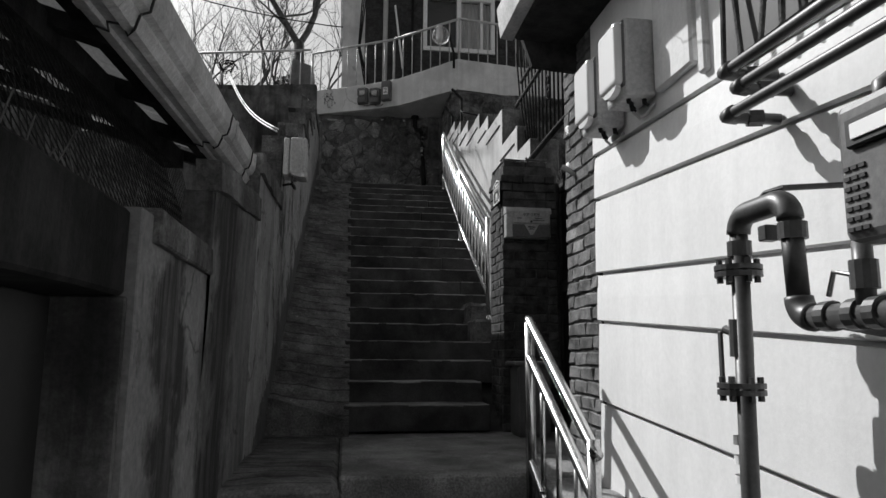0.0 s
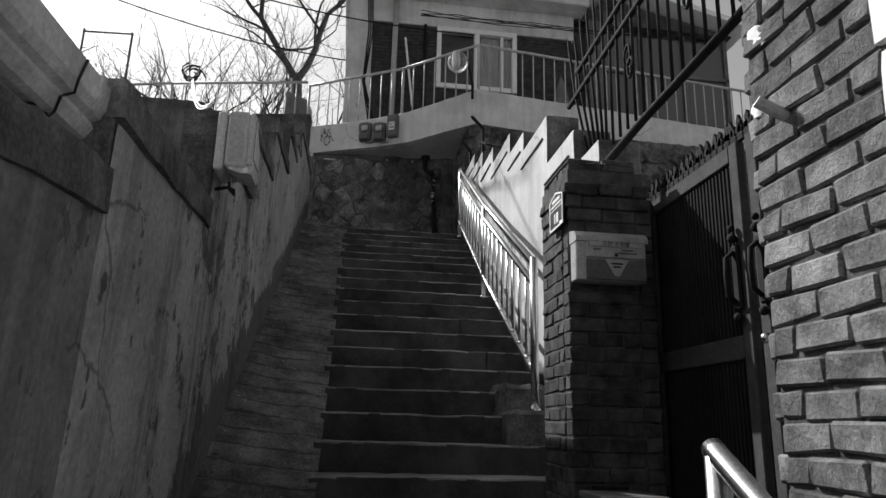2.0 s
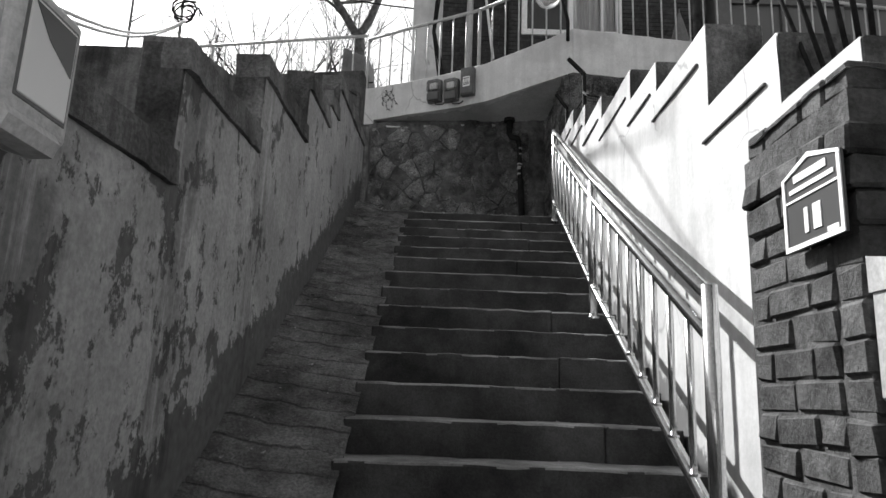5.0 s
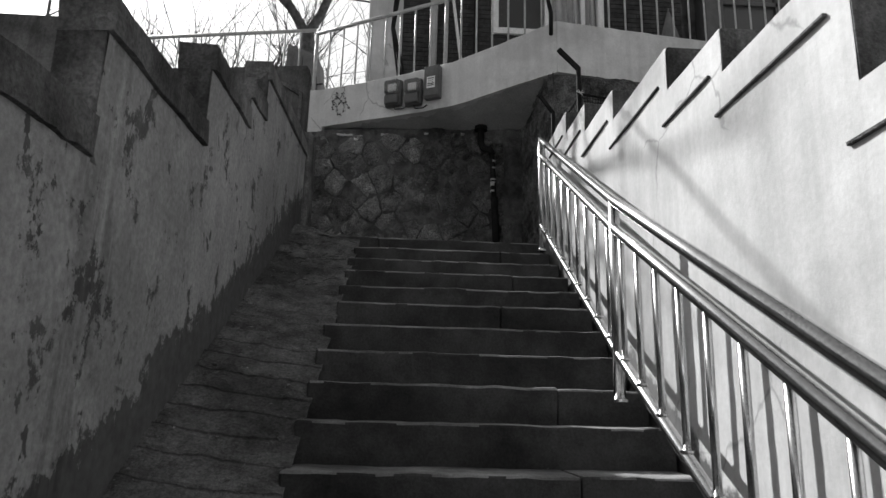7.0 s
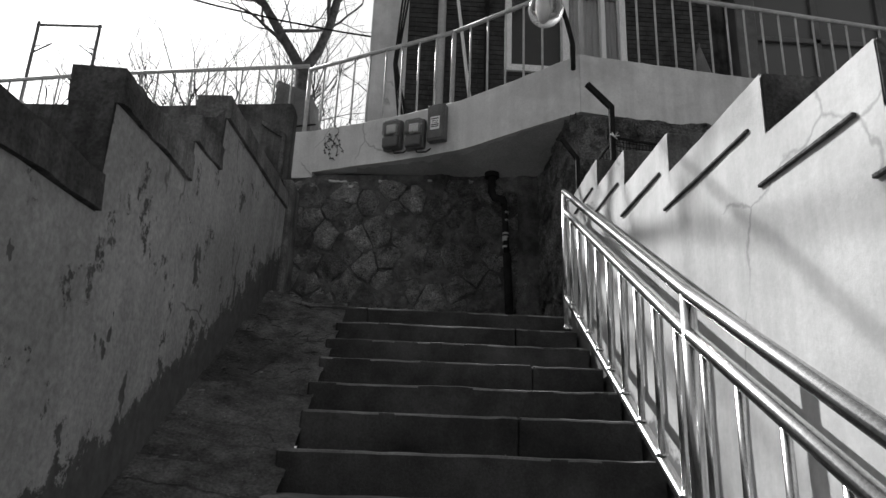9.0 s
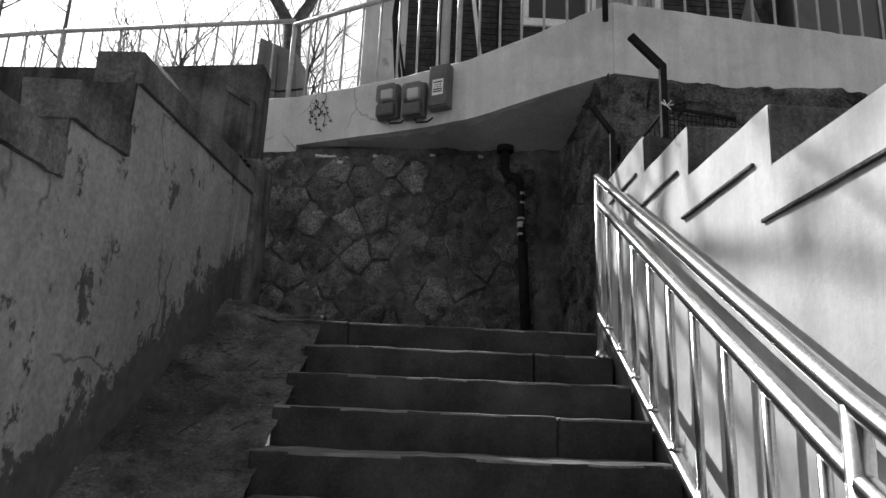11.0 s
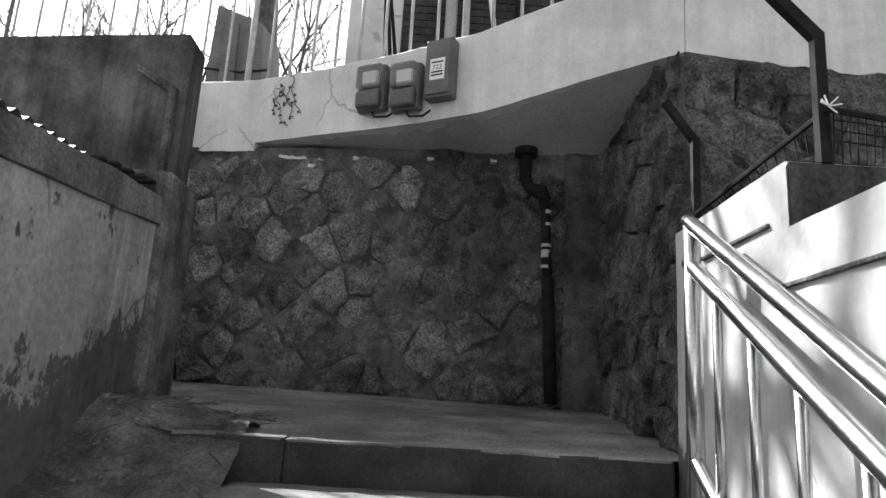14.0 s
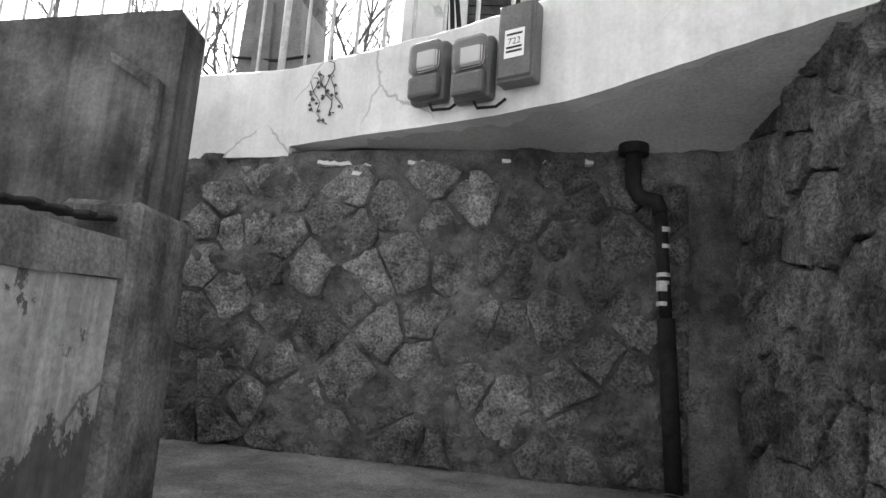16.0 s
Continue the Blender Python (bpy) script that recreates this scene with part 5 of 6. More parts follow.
for y in (1.86, 3.13, 3.84):
    pts = []
    for q, (x, z) in enumerate(prof[1:12]):
        pts.append((x + 0.004, y + 0.022 * math.sin(q * 1.9) + 0.008 * math.sin(q * 5.1), gz(y) + z - 0.004))
    part("torn_seam", tube(B(), pts, 0.004, 5), M_BLACK, roof, "torn dark seam of the gutter")
RS = 0.30
def rz(x, y):
    return gz(y) + 0.1 + RS * (-0.68 - x)
for y in (-1.0, -0.38, 0.24, 0.86, 1.48, 2.1, 2.72, 3.34, 3.93):
    part("rafter", rough(prism(B(), [(-0.66, y, rz(-0.66, y) - 0.08), (-3.2, y, rz(-3.2, y) - 0.08), (-3.2, y, rz(-3.2, y) - 0.021), (-0.66, y, rz(-0.66, y) - 0.021)], (0, 0.09, 0.008)), 0.006, 5, y), M_WOOD, roof)
for x in (-0.79, -1.05, -1.5, -2.0):
    part("purlin", prism(B(), [(x, -3, rz(x, -3) - 0.02), (x - 0.06, -3, rz(x, -3) - 0.02), (x - 0.06, -3, rz(x, -3) + 0.03), (x, -3, rz(x, -3) + 0.03)], (0, 7.1, 0.05 * 7.1)), M_WOOD, roof)
part("wall_plate", prism(B(), [(-0.92, -3, gz(-3) + 0.04), (-1.03, -3, gz(-3) + 0.04), (-1.03, -3, gz(-3) + 0.15), (-0.92, -3, gz(-3) + 0.13)], (0, 6.9, 0.05 * 6.9)), M_WOOD, roof)
for i, (y0, y1) in enumerate(((-3, -0.4), (-0.38, 0.85), (0.87, 1.5), (1.505, 2.12), (2.2, 2.76), (2.77, 3.42), (3.44, 4.1))):
    for x0, x1 in ((-0.66, -1.06), (-1.065, -1.62), (-1.635, -3.2)):
        def cor(u, v, x0=x0, x1=x1, y0=y0, y1=y1):
            x, y = x0 + (x1 - x0) * u, y0 + (y1 - y0) * v
            return (x, y, rz(x, y) + 0.04 + 0.011 * math.sin(y * 2 * math.pi / 0.075))
        bm = sheet(B(), 2, 8 * int(max(1, abs(y1 - y0) / 0.075)), cor)
        part("roof_sheet", bm, M_SHEET, roof, "corrugated roof sheet")
# wire netting hung under the rafters
bm = B()
for k in range(-14, 92):
    for side in (-1, 1):
        y = k * 0.045
        if -0.5 < y < 3.7:
            tube(bm, [(-0.72, y, 1.89), (-0.95, y + side * 0.3, gz(y) + 0.06)], 0.002, 3, False)
part("wire_netting", bm, M_IRONBLK, roof, "dark wire netting")
bm = B()
rg = random.Random(4)
for i in range(40):
    y = rg.uniform(0.6, 3.2)
    tube(bm, [(-0.7, y, 1.89), (-0.69 + rg.uniform(-0.05, 0.05), y + rg.uniform(-0.05, 0.05), 1.92 + rg.uniform(0.03, 0.12))], 0.003, 3)
tagged(part("dry_weeds", bm, M_BARK), "dry weed stalks along the shed wall's top", "weeds", kind="stuff")
tagged(part("wall_shed_back", box(B(), (-3.3, -5, 0), (-3.2, 11.9, 2.6)), M_DARKWALL), "dark rear wall of the shed yard", "wall", kind="structure")
tagged(part("yard_ground", box(B(), (-8, 4.3, 1.0), (-0.9, 11.9, 2.1)), M_SOIL), "raised yard behind the plaster wall", "ground", kind="structure")

# ---- meter box on the left wall ----
lb = thing("electric_meter", "grey ribbed plastic meter box with clear window", "meter")
lb.matrix_basis = pose(-0.06, 0.165, 0.01) @ Matrix.Diagonal((0.88, 1, 1, 1))
part("back_shell", box(B(), (-0.505, 5.1, 2.862), (-0.452, 5.32, 3.165), 0.02, 4), M_PLASTIC, lb)
part("body", box(B(), (-0.449, 5.095, 2.875), (-0.33, 5.325, 3.17), 0.022, 4), M_PLASTIC, lb)
for i in range(8):
    part("rib", box(B(), (-0.432 + i * 0.0105, 5.0905, 2.905), (-0.4265 + i * 0.0105, 5.1, 3.15), 0.002), M_PLASTIC, lb)
part("bezel", box(B(), (-0.338, 5.099, 2.885), (-0.3, 5.321, 3.166), 0.018, 4), M_PLASTIC, lb, "rounded window bezel")
part("window_rim", box(B(), (-0.304, 5.125, 2.925), (-0.2975, 5.3, 3.14), 0.003, 2), M_PLASTICD, lb, "dark window rim")
part("window", box(B(), (-0.3, 5.133, 2.933), (-0.294, 5.292, 3.132), 0.003, 2), M_COVER, lb, "dusty clear window")
part("dark_pane", prism(B(), [(-0.2942, 5.14, 3.125), (-0.2942, 5.285, 3.125), (-0.2942, 5.285, 3.03), (-0.2942, 5.2, 3.07)], (0.002, 0, 0)), M_LENS, lb, "dark upper part of the window")
part("lip", prism(B(), [(-0.43, 5.105, 2.9), (-0.3, 5.105, 2.9), (-0.288, 5.11, 2.882), (-0.3, 5.11, 2.853), (-0.35, 5.108, 2.85), (-0.42, 5.105, 2.868)], (0, 0.17, 0)), M_PLASTIC, lb, "lower terminal lip")
part("lip_plate", box(B(), (-0.345, 5.1, 2.85), (-0.318, 5.108, 2.876), 0.003), M_COVER, lb)
part("seal", tube(B(), [(-0.478, 5.102, 2.915), (-0.478, 5.096, 2.915)], 0.017, 16), M_PLASTIC, lb)
for gx in (-0.43, -0.405):
    part("cable_gland", tube(B(), [(gx, 5.2, 2.875), (gx, 5.2, 2.835)], 0.011, 10), M_PLASTICD, lb)
part("cable", tube(B(), [(-0.43, 5.2, 2.84), (-0.425, 5.21, 2.8), (-0.4, 5.22, 2.78), (-0.41, 5.25, 2.81), (-0.45, 5.27, 2.83), (-0.52, 5.28, 2.82)], 0.009, 8), M_IRONBLK, lb, "black looped cable", True)
cable = thing("white_cable", "twin white cable slung from the eave to the lamp", "cable")
for o in (0, 0.02):
    pts = [Vector((-1.63 + 1.05 * s + o * 0.5, 8.98 - 3.55 * s, 5.2 - 1.93 * s - 0.14 * math.sin(math.pi * s) + o)) for s in (k / 12 for k in range(13))]
    part("strand", tube(B(), pts, 0.007, 6), M_WHITEP, cable, smooth=True)
for k in range(3):
    part("wire_tangle", tube(B(), [(-1.63 + 0.13 * math.cos(q * 0.7 + k) * (1 - q / 16), 8.98, 5.26 + 0.03 * k + 0.1 * math.sin(q * 0.7 + k) * (1 - q / 20)) for q in range(12)], 0.008, 6), M_IRONBLK, cable, "dark wire tangle", True)
cor = thing("corrugated_sheet", "broken corrugated sheet lying on the yard wall", "roof sheet")
part("sheet", sheet(B(), 60, 6, lambda u, v: (-0.56 - 0.4 * v, 10.4 + 0.6 * u, 5.275 + 0.025 * u + 0.02 * v + 0.011 * math.sin(u * 0.6 * 2 * math.pi / 0.07))), M_PLASTICD, cor)

# same sheet in a paler material: the sunlight on it is painted in
part("bent_flap", sheet(B(), 40, 5, lambda u, v: (-0.56 - 0.09 * v, 10.2 + 0.22 * u - 0.01 * v, 5.26 + 0.015 * u + 0.115 * v + 0.012 * math.sin(u * 0.22 * 2 * math.pi / 0.07))), M_TIN, cor, "bent-up end of the sheet, sunlight put into its pale colour")
rng = random.Random(5)
for k in range(5):
    y, l = 11.05 + 0.11 * k, rng.uniform(0.08, 0.14)
    slat = part("splinter", rough(box(B(), (-0.66, y, 5.315 + 0.012 * k), (-0.66 + l, y + 0.045, 5.33 + 0.012 * k), 0.004), 0.012, 14, k), M_WOOD)
    tagged(slat, "broken dark timber splinter lying on the wall", "splinter", group="splinters on the wall end")

# ---- meters on the parapet ----
def par_y(x):
    for (x0, y0, _, _), (x1, y1, _, _) in zip(PAR, PAR[1:]):
        if x0 <= x <= x1:
            return y0 + (y1 - y0) * (x - x0) / (x1 - x0)
ANG = math.degrees(math.atan2(-0.52, 1))
for i, (x, z, w) in enumerate(((0.262, 6.455, 0.21), (0.492, 6.42, 0.21))):
    t = thing("electric_meter", "electricity meter with a clear domed cover on the parapet", "meter", group="meters on the parapet")
    m = pose(x, par_y(x) - 0.01, z, 0, 0, ANG)
    t.matrix_basis = m
    part("box", box(B(), (-w / 2, -0.07, -0.16), (w / 2, 0.0, 0.16), 0.02, 2), M_PLASTICD, t)
    part("cover", box(B(), (-w / 2 + 0.01, -0.13, -0.02), (w / 2 - 0.01, -0.06, 0.15), 0.03, 3), M_CLEAR, t, "clear domed cover")
    part("dial", box(B(), (-0.05, -0.085, 0.02), (0.05, -0.072, 0.1), 0.003), M_WHITEP, t, "white dial plate")
    part("terminal_cover", box(B(), (-w / 2 + 0.015, -0.12, -0.15), (w / 2 - 0.015, -0.06, -0.03), 0.02, 2), M_PLASTICD, t)
    part("cable", tube(B(), [(0.0, -0.04, -0.15), (0.03, -0.05, -0.2), (0.12, -0.03, -0.2), (0.16, -0.01, -0.16)], 0.008, 6), M_IRONBLK, t, smooth=True)
t = thing("switch_box", "tall grey switch box with a label on the parapet", "box")
t.matrix_basis = pose(0.705, par_y(0.705) - 0.01, 6.49, 0, 0, ANG)
part("box", box(B(), (-0.095, -0.09, -0.19), (0.095, 0.0, 0.2), 0.012, 2), M_PLASTICD, t)
part("door", box(B(), (-0.085, -0.1, -0.175), (0.085, -0.088, 0.185), 0.008), M_PLASTICD, t)
part("label", box(B(), (-0.05, -0.103, -0.08), (0.05, -0.1, 0.06)), M_WHITEP, t, "white printed label")
for z in (-0.055, -0.035, 0.03):
    part("print_bar", box(B(), (-0.04, -0.105, z), (0.04, -0.102, z + 0.01)), M_BLACK, t)
tx = bpy.data.curves.new("lettering", "FONT")
tx.body = "722"
tx.size, tx.align_x = 0.045, "CENTER"
tob = new("lettering", tx)
bpy.context.view_layer.update()
tme = bpy.data.meshes.new_from_object(tob.evaluated_get(bpy.context.evaluated_depsgraph_get()))
bpy.data.objects.remove(tob)
tme.materials.clear()
tme.materials.append(M_BLACK)
let = new("lettering", tme)
let.parent = t
let.matrix_basis = pose(0, -0.1045, -0.015, 90, 0, 0)

# globe lamp on a bent pipe
gl = thing("globe_lamp", "dusty glass globe lamp on a bent pipe by the railing", "lamp")
bm = B()
bmesh.ops.create_uvsphere(bm, u_segments=24, v_segments=16, radius=0.165, matrix=pose(1.62, 11.72, 7.31))
part("globe", bm, M_CLEAR, gl, smooth=True)
part("bulb", tube(B(), [(1.6, 11.72, 7.42), (1.6, 11.72, 7.3), (1.6, 11.72, 7.2)], [0.03, 0.05, 0.03], 12), M_WHITEP, gl, smooth=True)
part("cap", tube(B(), [(1.6, 11.72, 7.44), (1.6, 11.72, 7.5)], [0.1, 0.05], 16), M_PLASTIC, gl)
part("arm", tube(B(), [(1.62, 11.72, 7.5), (1.74, 11.73, 7.46), (1.82, 11.74, 7.2), (1.87, 11.75, 6.98), (1.87, 11.75, 6.72)], 0.022, 10), M_IRONBLK, gl, smooth=True)

# bent angle-iron posts with wire at the right wall's end
wf = thing("wire_fence", "rusty bent angle posts with wire mesh on the wall end", "fence")
part("post", prism(B(), [(1.755, 11.25, 5.0), (1.785, 11.25, 5.0), (1.785, 11.25, 5.62), (1.66, 11.25, 5.79), (1.635, 11.25, 5.775), (1.755, 11.25, 5.61)], (0, 0.03, 0)), M_IRONBLK, wf)
part("post", prism(B(), [(1.765, 10.36, 5.0), (1.797, 10.36, 5.0), (1.797, 10.36, 5.595), (1.632, 10.35, 5.755), (1.607, 10.35, 5.732), (1.765, 10.36, 5.578)], (0, 0.03, 0)), M_IRONBLK, wf)
part("brace", tube(B(), [(1.7, 11.1, 5.25), (1.785, 10.35, 5.355), (2.1, 10.3, 5.29)], 0.01, 6), M_IRONBLK, wf)
bm = B()
for k in range(16):
    s = k / 15
    tube(bm, [(1.7 + 0.085 * s, 11.1 - 0.75 * s, 5.25 + 0.105 * s), (1.73 + 0.06 * s, 11.05 - 0.69 * s, 5.2 + 0.06 * s)], 0.0025, 3)
    tube(bm, [(1.8 + 0.3 * s, 10.35 - 0.05 * s, 5.35 - 0.065 * s), (1.8 + 0.3 * s, 10.36 - 0.05 * s, 5.2)], 0.0025, 3)
for z in (5.235, 5.265, 5.295):
    tube(bm, [(1.8, 10.35, z + 0.03), (2.1, 10.3, z - 0.02)], 0.0025, 3)
part("wire_mesh", bm, M_IRONBLK, wf)
bm = B()
rg = random.Random(9)
for k in range(6):
    a = rg.uniform(0, 6)
    tube(bm, [(1.782, 10.34, 5.36), (1.782 + 0.03 * math.cos(a), 10.325, 5.36 + 0.03 * math.sin(a))], 0.0025, 4)
part("wire_knot", bm, M_WHITEP, wf, "pale wire knot")

# ---- house on the terrace ----
house = thing("terrace_house", "small house of dark brick with a white sliding window", "house")
FY = 14.2
part("side_wall", box(B(), (-0.2, FY - 0.02, 6.3), (0.28, FY + 5, 10.6), 0.01), M_PARAPET, house)
def brick_wall(x0, x1, z0, z1):
    w = part("brick_wall", box(B(), (x0, FY + 0.012, z0), (x1, FY + 0.2, z1)), M_JOINT, house)
    bm = B()
    z, i = z0, 0
    while z < z1 - 0.03:
        x = x0 - (0.1 if i % 2 else 0)
        while x < x1 - 0.02:
            a, b = max(x, x0), min(x + 0.195, x1)
            if b - a > 0.03:
                o = random.random() * 0.003
                v = [bm.verts.new(c) for c in ((a, FY - o, z), (b, FY - o, z), (b, FY - o, z + 0.06), (a, FY - o, z + 0.06), (a, FY + 0.014, z), (b, FY + 0.014, z), (b, FY + 0.014, z + 0.06), (a, FY + 0.014, z + 0.06))]
                for f in ((0, 1, 2, 3), (0, 4, 5, 1), (1, 5, 6, 2), (2, 6, 7, 3), (3, 7, 4, 0)):
                    bm.faces.new([v[q] for q in f])
            x += 0.205
        z += 0.072
        i += 1
    tagged(part("brickwork", bm, M_FACADE, w), kind="stuff")
brick_wall(0.28, 1.58, 6.9, 9.5)
brick_wall(3.17, 4.35, 6.9, 9.5)
brick_wall(1.58, 3.17, 6.9, 8.2)
part("wall_base", box(B(), (0.28, FY, 6.3), (4.35, FY + 0.2, 6.9)), M_FACADE, house)
part("beam", box(B(), (0.26, FY - 0.03, 9.5), (4.4, FY + 0.2, 10.05), 0.01), M_PARAPET, house)
part("roof", box(B(), (-0.3, FY - 0.45, 10.05), (4.6, FY + 5, 10.3), 0.02), M_PARAPET, house)
win = part("window", box(B(), (1.6, FY + 0.16, 8.22), (3.15, FY + 0.18, 9.46)), M_DOOR, house)
part("room_back", box(B(), (1.6, FY + 0.5, 8.2), (3.15, FY + 0.52, 9.5)), M_DARKWALL, house)
for x0, x1, z0, z1 in ((1.56, 3.19, 9.42, 9.52), (1.56, 3.19, 8.17, 8.27), (1.56, 1.65, 8.27, 9.42), (3.1, 3.19, 8.27, 9.42), (2.32, 2.42, 8.27, 9.42)):
    part("window_frame", box(B(), (x0, FY - 0.04, z0), (x1, FY + 0.1, z1), 0.008), M_FRAMEW, house)
part("window_sash", box(B(), (2.86, FY, 8.27), (2.92, FY + 0.06, 9.42), 0.004), M_FRAMEW, house)
for x0, x1 in ((1.65, 2.32), (2.42, 3.1)):
    g = part("pane", box(B(), (x0, FY + 0.05, 8.27), (x1, FY + 0.056, 9.42)), M_GLASS, house)
    g.visible_shadow = False
part("curtain", sheet(B(), 60, 2, lambda u, v: (2.42 + 0.68 * u, FY + 0.11 + 0.015 * math.sin(u * 50), 8.27 + 1.15 * v)), M_CURTAIN, house)
part("downpipe", tube(B(), [(0.72, FY - 0.08, 6.5), (0.72, FY - 0.08, 10.0)], 0.055, 12), M_PLASTIC, house, smooth=True)
part("downpipe", tube(B(), [(1.32, FY - 0.05, 6.5), (1.32, FY - 0.05, 9.5)], 0.03, 10), M_IRONBLK, house, smooth=True)
for o in (0, 0.04, 0.08):
    part("cable", tube(B(), [(0.16 + o, FY - 0.1, 10.0), (0.2 + o, FY - 0.12, 9.2), (0.14 + o * 0.4, FY - 0.3, 8.0), (0.28 + o, 12.95, 6.75)], 0.014, 6), M_IRONBLK, house, smooth=True)
part("broom", tube(B(), [(0.92, FY - 0.15, 9.1), (1.1, FY - 0.25, 7.6)], 0.022, 6), M_WHITEP, house)
for i in range(5):
    pts = [(1.2 + 0.75 * k, FY - 0.2, 9.72 - 0.08 * math.sin(math.pi * ((k * 0.7 + i * 0.3) % 1)) - 0.02 * i) for k in range(6)]
    part("wire", tube(B(), pts, 0.008, 4), M_IRONBLK, house)
# porch of the next house
porch = thing("porch_house", "next house with a dark glazed porch and pale gable edges", "house")
CL, GL, GR, GA, GZ = 4.7, 4.4, 7.95, 5.25, 10.72
part("wall", box(B(), (4.4, FY + 0.3, 6.3), (GR, FY + 4, 10.0)), M_DARKWALL, porch)
part("column", box(B(), (CL, FY - 0.05, 6.3), (CL + 0.28, FY + 0.3, 10.0), 0.015), M_PLASTICD, porch)
for x in (CL + 0.3, CL + 1.25, CL + 2.2):
    part("porch_pane", box(B(), (x, FY + 0.16, 6.4), (x + 0.86, FY + 0.2, 9.85)), M_LENS, porch, "dark porch glass")
    part("door_frame", box(B(), (x + 0.86, FY + 0.1, 6.4), (x + 0.95, FY + 0.28, 9.95), 0.008), M_PLASTICD, porch)
part("door_frame", box(B(), (CL + 0.3, FY + 0.1, 8.95), (CL + 3.15, FY + 0.155, 9.02), 0.004), M_PLASTICD, porch)
part("gable_wall", prism(B(), [(GL, FY + 0.02, 10.0), (GR, FY + 0.02, 10.0), (GA, FY + 0.02, GZ - 0.12)], (0, 0.25, 0)), M_DARKWALL, porch)
for (xa, za), (xb, zb) in (((GL - 0.15, 10.05), (GA, GZ)), ((GA, GZ), (GR + 0.2, 10.0))):
    part("roof_slope", prism(B(), [(xa, FY - 0.35, za), (xb, FY - 0.35, zb), (xb, FY - 0.35, zb + 0.12), (xa, FY - 0.35, za + 0.12)], (0, 4.5, 0)), M_FRAMEW, porch, "pale gable roof edge")
tarp = thing("canvas_cover", "grey canvas cover tied over a thing behind the railing", "tarp")
part("cover", rough(prism(B(), [(-1.28, 13.75, 6.3), (-0.7, 13.75, 6.3), (-0.82, 13.75, 7.45), (-1.2, 13.75, 7.6)], (0.05, 0.4, 0)), 0.05, 3), M_CANVAS, tarp)
for z in (6.6, 7.0):
    part("tie", tube(B(), [(-1.27, 13.72, z), (-0.95, 13.7, z - 0.03), (-0.72, 13.72, z + 0.02)], 0.01, 6), M_IRONBLK, tarp, "dark tie rope")
part("fold", rough(prism(B(), [(-1.12, 13.7, 6.4), (-0.98, 13.7, 6.4), (-1.0, 13.7, 7.4), (-1.1, 13.7, 7.45)], (0, 0.06, 0)), 0.03, 4), M_CANVAS, tarp)
cone = thing("folded_parasol", "small folded grey parasol beside the window", "parasol")
part("cover", tube(B(), [(3.95, FY - 0.5, 7.0), (3.95, FY - 0.5, 7.9), (3.95, FY - 0.5, 8.35)], [0.22, 0.14, 0.02], 10), M_CANVAS, cone)
part("pole", tube(B(), [(3.95, FY - 0.5, 6.4), (3.95, FY - 0.5, 7.1)], 0.02, 8), M_PLASTICD, cone)
part("tip", tube(B(), [(3.95, FY - 0.5, 8.33), (3.95, FY - 0.5, 8.42)], 0.012, 8), M_PLASTICD, cone)


# ---- trees ----
def bare_tree(name, label, base, height, seed, r0, fork, lean=(0, 0), depth=6, thin=0.72, spread=0.62):
    rg = random.Random(seed)
    t = thing(name, label, "tree")
    trunk = B()
    crown = B()
    base = Vector(base)
    top = base + Vector((lean[0], lean[1], fork))
    tube(trunk, [base - Vector((0, 0, 0.2)), base.lerp(top, 0.3) + Vector((rg.uniform(-1, 1), 0, 0)) * r0 * 0.4, base.lerp(top, 0.7), top], [r0 * 1.3, r0 * 1.05, r0, r0 * 0.95], 12)
    def grow(p, d, l, r, n):
        if n == 0 or r < 0.003:
            return
        pts, rs, q = [p], [r], p
        k = 4
        for i in range(k):
            d = (d + Vector((rg.uniform(-1, 1), rg.uniform(-1, 1), rg.uniform(-0.6, 0.9))) * 0.17).normalized()
            q = q + d * l / k
            pts.append(q)
            rs.append(r * (1 - 0.34 * (i + 1) / k))
        tube(crown, pts, rs, 8 if n >= depth - 1 else (5 if n > 2 else 3), False)
        for i in range(1, k):
            if rg.random() < 0.72:
                side = Vector((rg.uniform(-1, 1), rg.uniform(-1, 1), rg.uniform(-0.2, 0.8))).normalized()
                grow(pts[i], (d * 0.5 + side * 0.9).normalized(), l * rg.uniform(0.45, 0.72), rs[i] * 0.5, n - 2 if n > 3 else n - 1)
        for s in range(2):
            side = Vector((rg.uniform(-1, 1), rg.uniform(-1, 1), rg.uniform(-0.1, 0.7))).normalized()
            grow(q, (d + side * spread).normalized(), l * rg.uniform(0.6, thin + 0.1), rs[-1] * rg.uniform(0.75, 0.98), n - 1)
    for s in (-1, 1):
        grow(top - Vector((0, 0, r0 * 0.4)), Vector((s * 0.55, rg.uniform(-0.4, 0.4), 1)).normalized(), height * 0.22, r0 * 0.66, depth)
    part("trunk", trunk, M_BARK, t, smooth=True)
    tagged(part("crown", crown, M_BARK, t, smooth=True), kind="stuff")
    return t


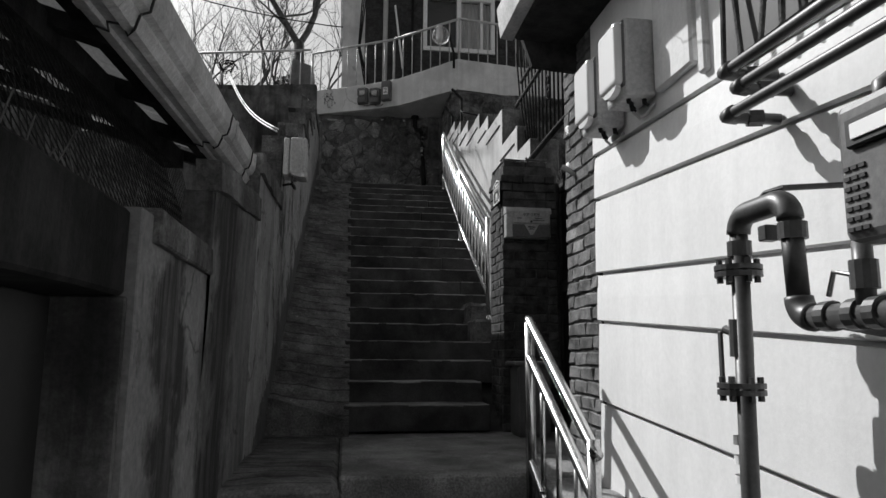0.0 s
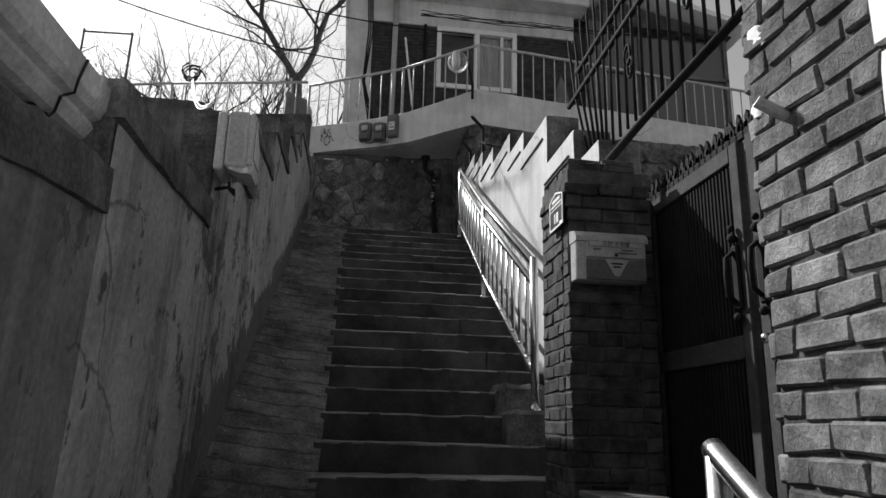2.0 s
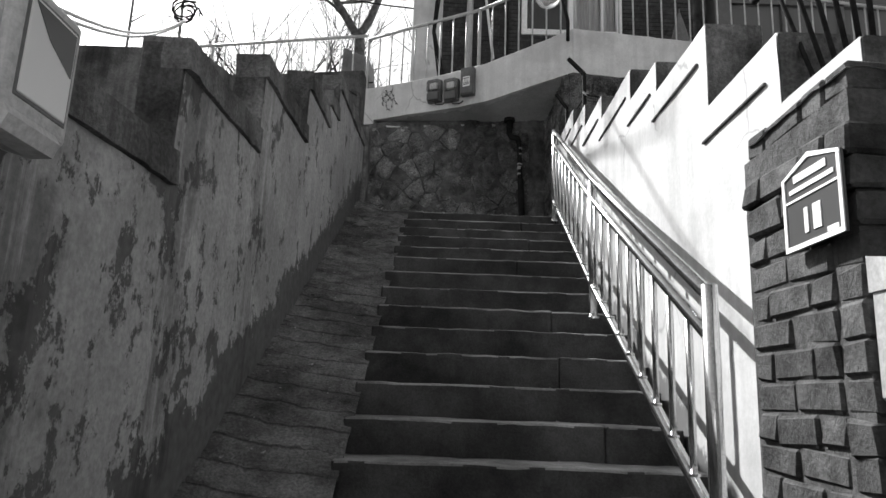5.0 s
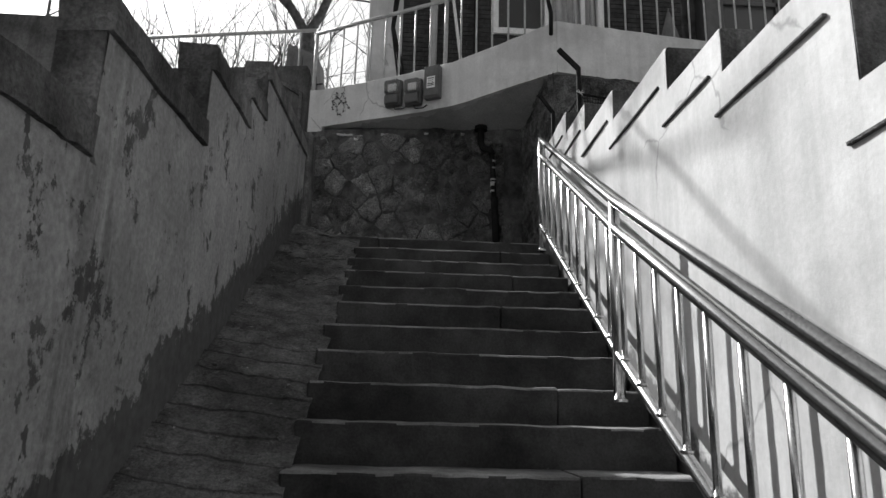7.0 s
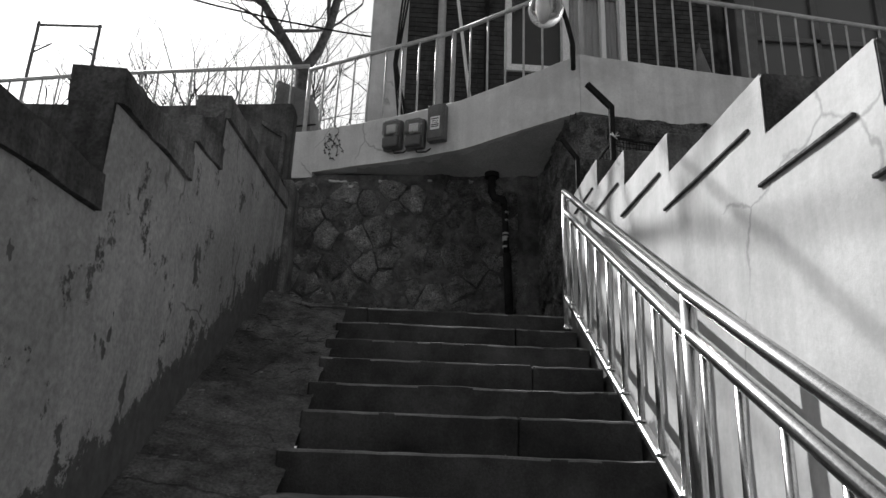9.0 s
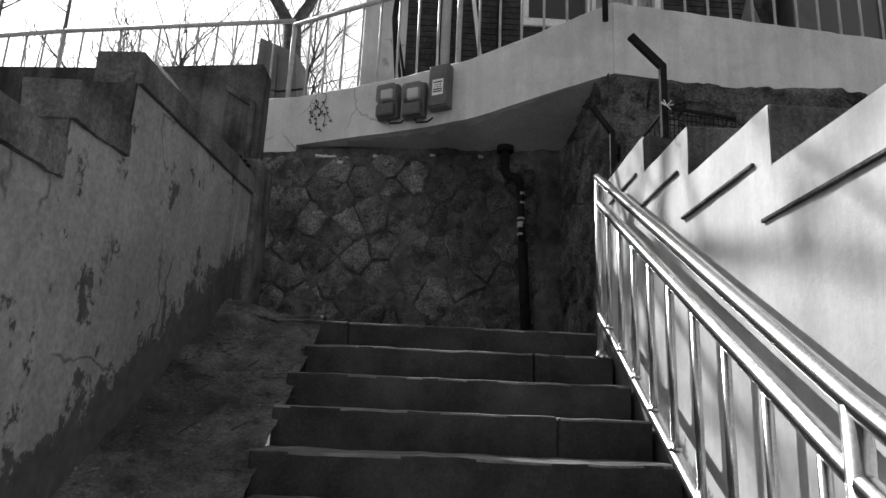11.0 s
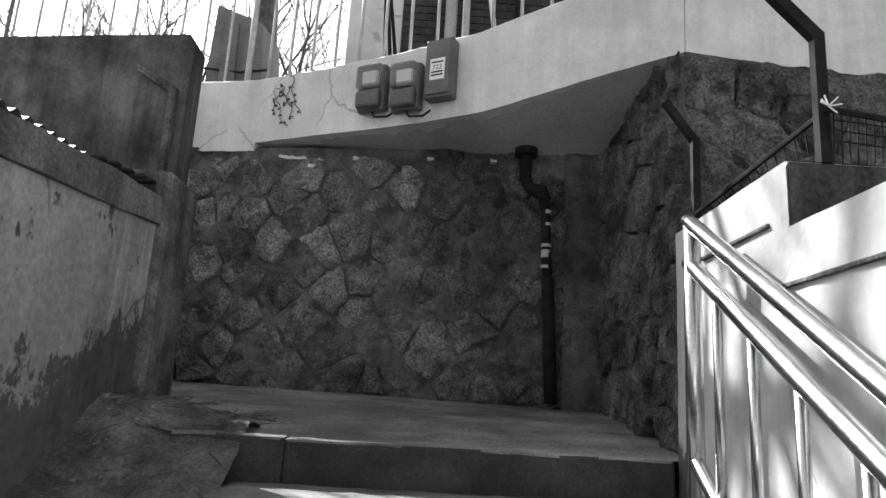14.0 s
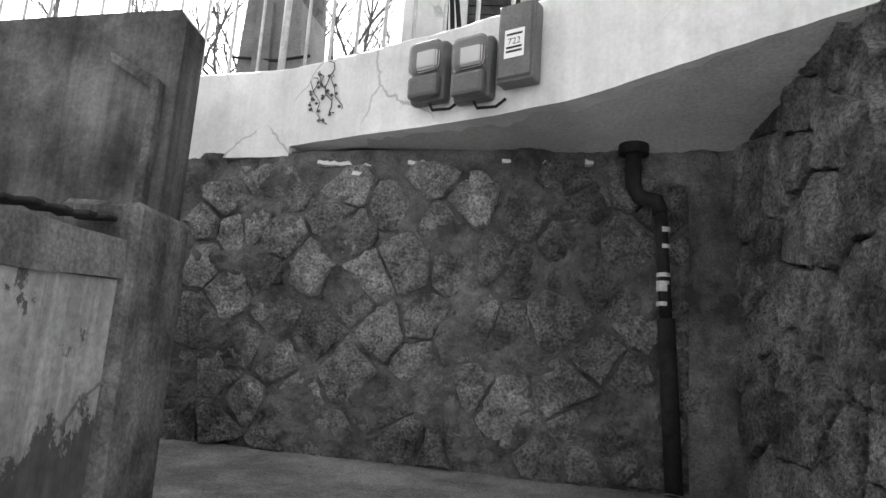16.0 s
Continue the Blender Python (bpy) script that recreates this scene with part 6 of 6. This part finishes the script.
bare_tree("tree", "bare forked tree with dark bark behind the railing", (-1.05, 15.0, 6.2), 7.0, 3, 0.12, 2.3, (-0.15, 0))
for i, (x, y, h, r, f) in enumerate(((-2.9, 16.8, 5.5, 0.06, 1.2), (-4.6, 17.6, 5.5, 0.06, 1.4), (-3.4, 20.5, 9.0, 0.08, 2.0), (-6.3, 19.0, 6.0, 0.065, 1.6), (-0.4, 18.5, 6.0, 0.065, 1.6), (6.5, 21, 9, 0.12, 4.5), (-5.6, 23, 10.0, 0.09, 2.4), (-2.0, 22.5, 10.0, 0.09, 2.2), (-4.4, 25, 11.0, 0.1, 3.0))):
    bare_tree("tree", "thin bare winter tree on the upper ground", (x, y, 6.2), h, 20 + i, r, f)
# evergreen behind the bare tree
ev = thing("evergreen_tree", "dark evergreen tree behind the bare ones", "tree")
part("trunk", tube(B(), [(-1.5, 18.0, 6.0), (-1.5, 18.0, 9.0)], [0.12, 0.05], 8), M_BARK, ev)
bm = B()
rg = random.Random(2)
for i in range(2600):
    hgt = rg.random() ** 0.8
    rad = (1.5 - 1.0 * hgt) * rg.random() ** 0.5
    a = rg.uniform(0, 2 * math.pi)
    c = Vector((-1.5 + rad * math.cos(a), 18.0 + rad * math.sin(a), 6.8 + 2.0 * hgt))
    d = Vector((rg.uniform(-1, 1), rg.uniform(-1, 1), rg.uniform(-0.5, 1))).normalized()
    s = d.orthogonal().normalized() * 0.035
    v = [bm.verts.new(q) for q in (c - s, c + d * 0.08, c + s, c - d * 0.05)]
    bm.faces.new(v)
tagged(part("crown", bm, M_LEAF, ev), kind="stuff")

# metal goal frame far behind
goal = thing("metal_frame", "slim metal frame standing behind the railing", "frame")
for x in (-6.25, -5.2):
    part("post", tube(B(), [(x, 17, 6.1), (x, 17, 10.35)], 0.028, 8), M_PLASTICD, goal)
    part("bracket", tube(B(), [(x, 17, 9.85), (x + (0.3 if x < -6 else -0.3), 17, 9.93), (x, 17, 9.73)], 0.016, 6), M_PLASTICD, goal)
part("crossbar", tube(B(), [(-6.28, 17, 10.28), (-5.17, 17, 10.32)], 0.024, 8), M_PLASTICD, goal)
shed = thing("far_shed", "pale roofed shed far behind the railing", "shed")
part("roof", prism(B(), [(-9.5, 16.0, 7.9), (-5.6, 16.0, 8.3), (-4.2, 16.0, 7.5), (-9.5, 16.0, 7.5)], (0, 1.5, 0)), M_PARAPET, shed)
part("wall", box(B(), (-9.4, 16.1, 6.1), (-4.4, 17.4, 7.52)), M_DARKWALL, shed)
for i in range(2):
    w = thing("overhead_wire", "thin dark overhead wire across the sky", "cable")
    part("strand", tube(B(), [Vector((-7 + 10 * s, 10.5 + 4 * s + i, 9.2 - 0.3 * i + 0.4 * s - 0.7 * math.sin(math.pi * s))) for s in (k / 14 for k in range(15))], 0.013, 5), M_IRONBLK, w)

# ivy on the parapet
bm = B()
rg = random.Random(7)
for k in range(6):
    x = -0.6 + rg.uniform(0, 0.3)
    z = 6.6 + 0.1 * rg.random()
    pts = []
    for i in range(9):
        pts.append(Vector((x, par_y(max(-0.62, x)) - 0.012, z)))
        x += rg.uniform(-0.02, 0.05)
        z -= rg.uniform(0.0, 0.06)
    tube(bm, pts, 0.003, 4)
    for p in pts[2:]:
        if rg.random() < 0.7:
            c = p + Vector((rg.uniform(-0.02, 0.02), -0.006, rg.uniform(-0.02, 0.02)))
            v = [bm.verts.new(c + Vector(q)) for q in ((-0.012, 0, 0), (0, -0.006, -0.014), (0.012, 0, 0), (0, -0.004, 0.012))]
            bm.faces.new(v)
tagged(part("dry_ivy", bm, M_LEAF), "dry ivy runners on the pale parapet", "ivy", kind="stuff")

# ---- loose bits ----
bm = B()
rg = random.Random(13)
def crumb(c, s):
    v = [bm.verts.new(Vector(c) + Vector((rg.uniform(-s, s), rg.uniform(-s, s), rg.uniform(0, s)))) for _ in range(4)]
    for f in ((0, 1, 2), (0, 1, 3), (1, 2, 3), (0, 2, 3)):
        bm.faces.new([v[i] for i in f])
for i in range(700):
    u, v = rg.random(), rg.random() ** 1.5
    if u < 0.55 and rg.random() < 0.4:
        u += 0.4
    p = ramp_pt(min(u, 0.99), v * 0.9)
    crumb((p[0], p[1], p[2]), rg.choice((0.006, 0.008, 0.012, 0.02)))
for i in range(160):
    u, v = rg.random(), rg.random()
    p = land_pt(0.3 + 0.6 * u, v * 0.85)
    crumb(p, rg.choice((0.005, 0.007, 0.011)))
for i in range(160):
    k = rg.randint(3, 19)
    y, z = nose(k)
    crumb((rg.uniform(0.06, 1.6), y + rg.uniform(0.08, TREAD), z), rg.choice((0.004, 0.006, 0.009)))
tagged(part("grit", bm, M_LAND), "loose grit and crumbs on ramp and steps", "grit", kind="stuff")
bm = B()
for i in range(5):
    x, y = rg.uniform(1.1, 1.6), rg.uniform(12.3, 12.9)
    z = 4.37 + 0.17 * (y - 11.22) / 2.2 + 0.012
    a = rg.uniform(0, 3)
    tube(bm, [(x, y, z), (x + 0.07 * math.cos(a), y + 0.07 * math.sin(a), z + 0.008), (x + 0.13 * math.cos(a + 0.3), y + 0.13 * math.sin(a + 0.3), z)], 0.004, 4)
for i in range(130):
    p = Vector(ramp_pt(rg.uniform(0.62, 0.99) ** 0.7, rg.uniform(0.15, 0.98))) + Vector((0, 0, 0.005))
    a, l = rg.gauss(0.2, 0.7), rg.uniform(0.02, 0.11)
    tube(bm, [p, p + Vector((l * math.cos(a), l * math.sin(a), l * 0.5 * math.sin(a) + rg.uniform(0, 0.012)))], rg.choice((0.0014, 0.002, 0.003)), 4)
tagged(part("twigs", bm, M_BARK), "dry twigs and straw littered over ramp and landing", "twigs", kind="stuff")
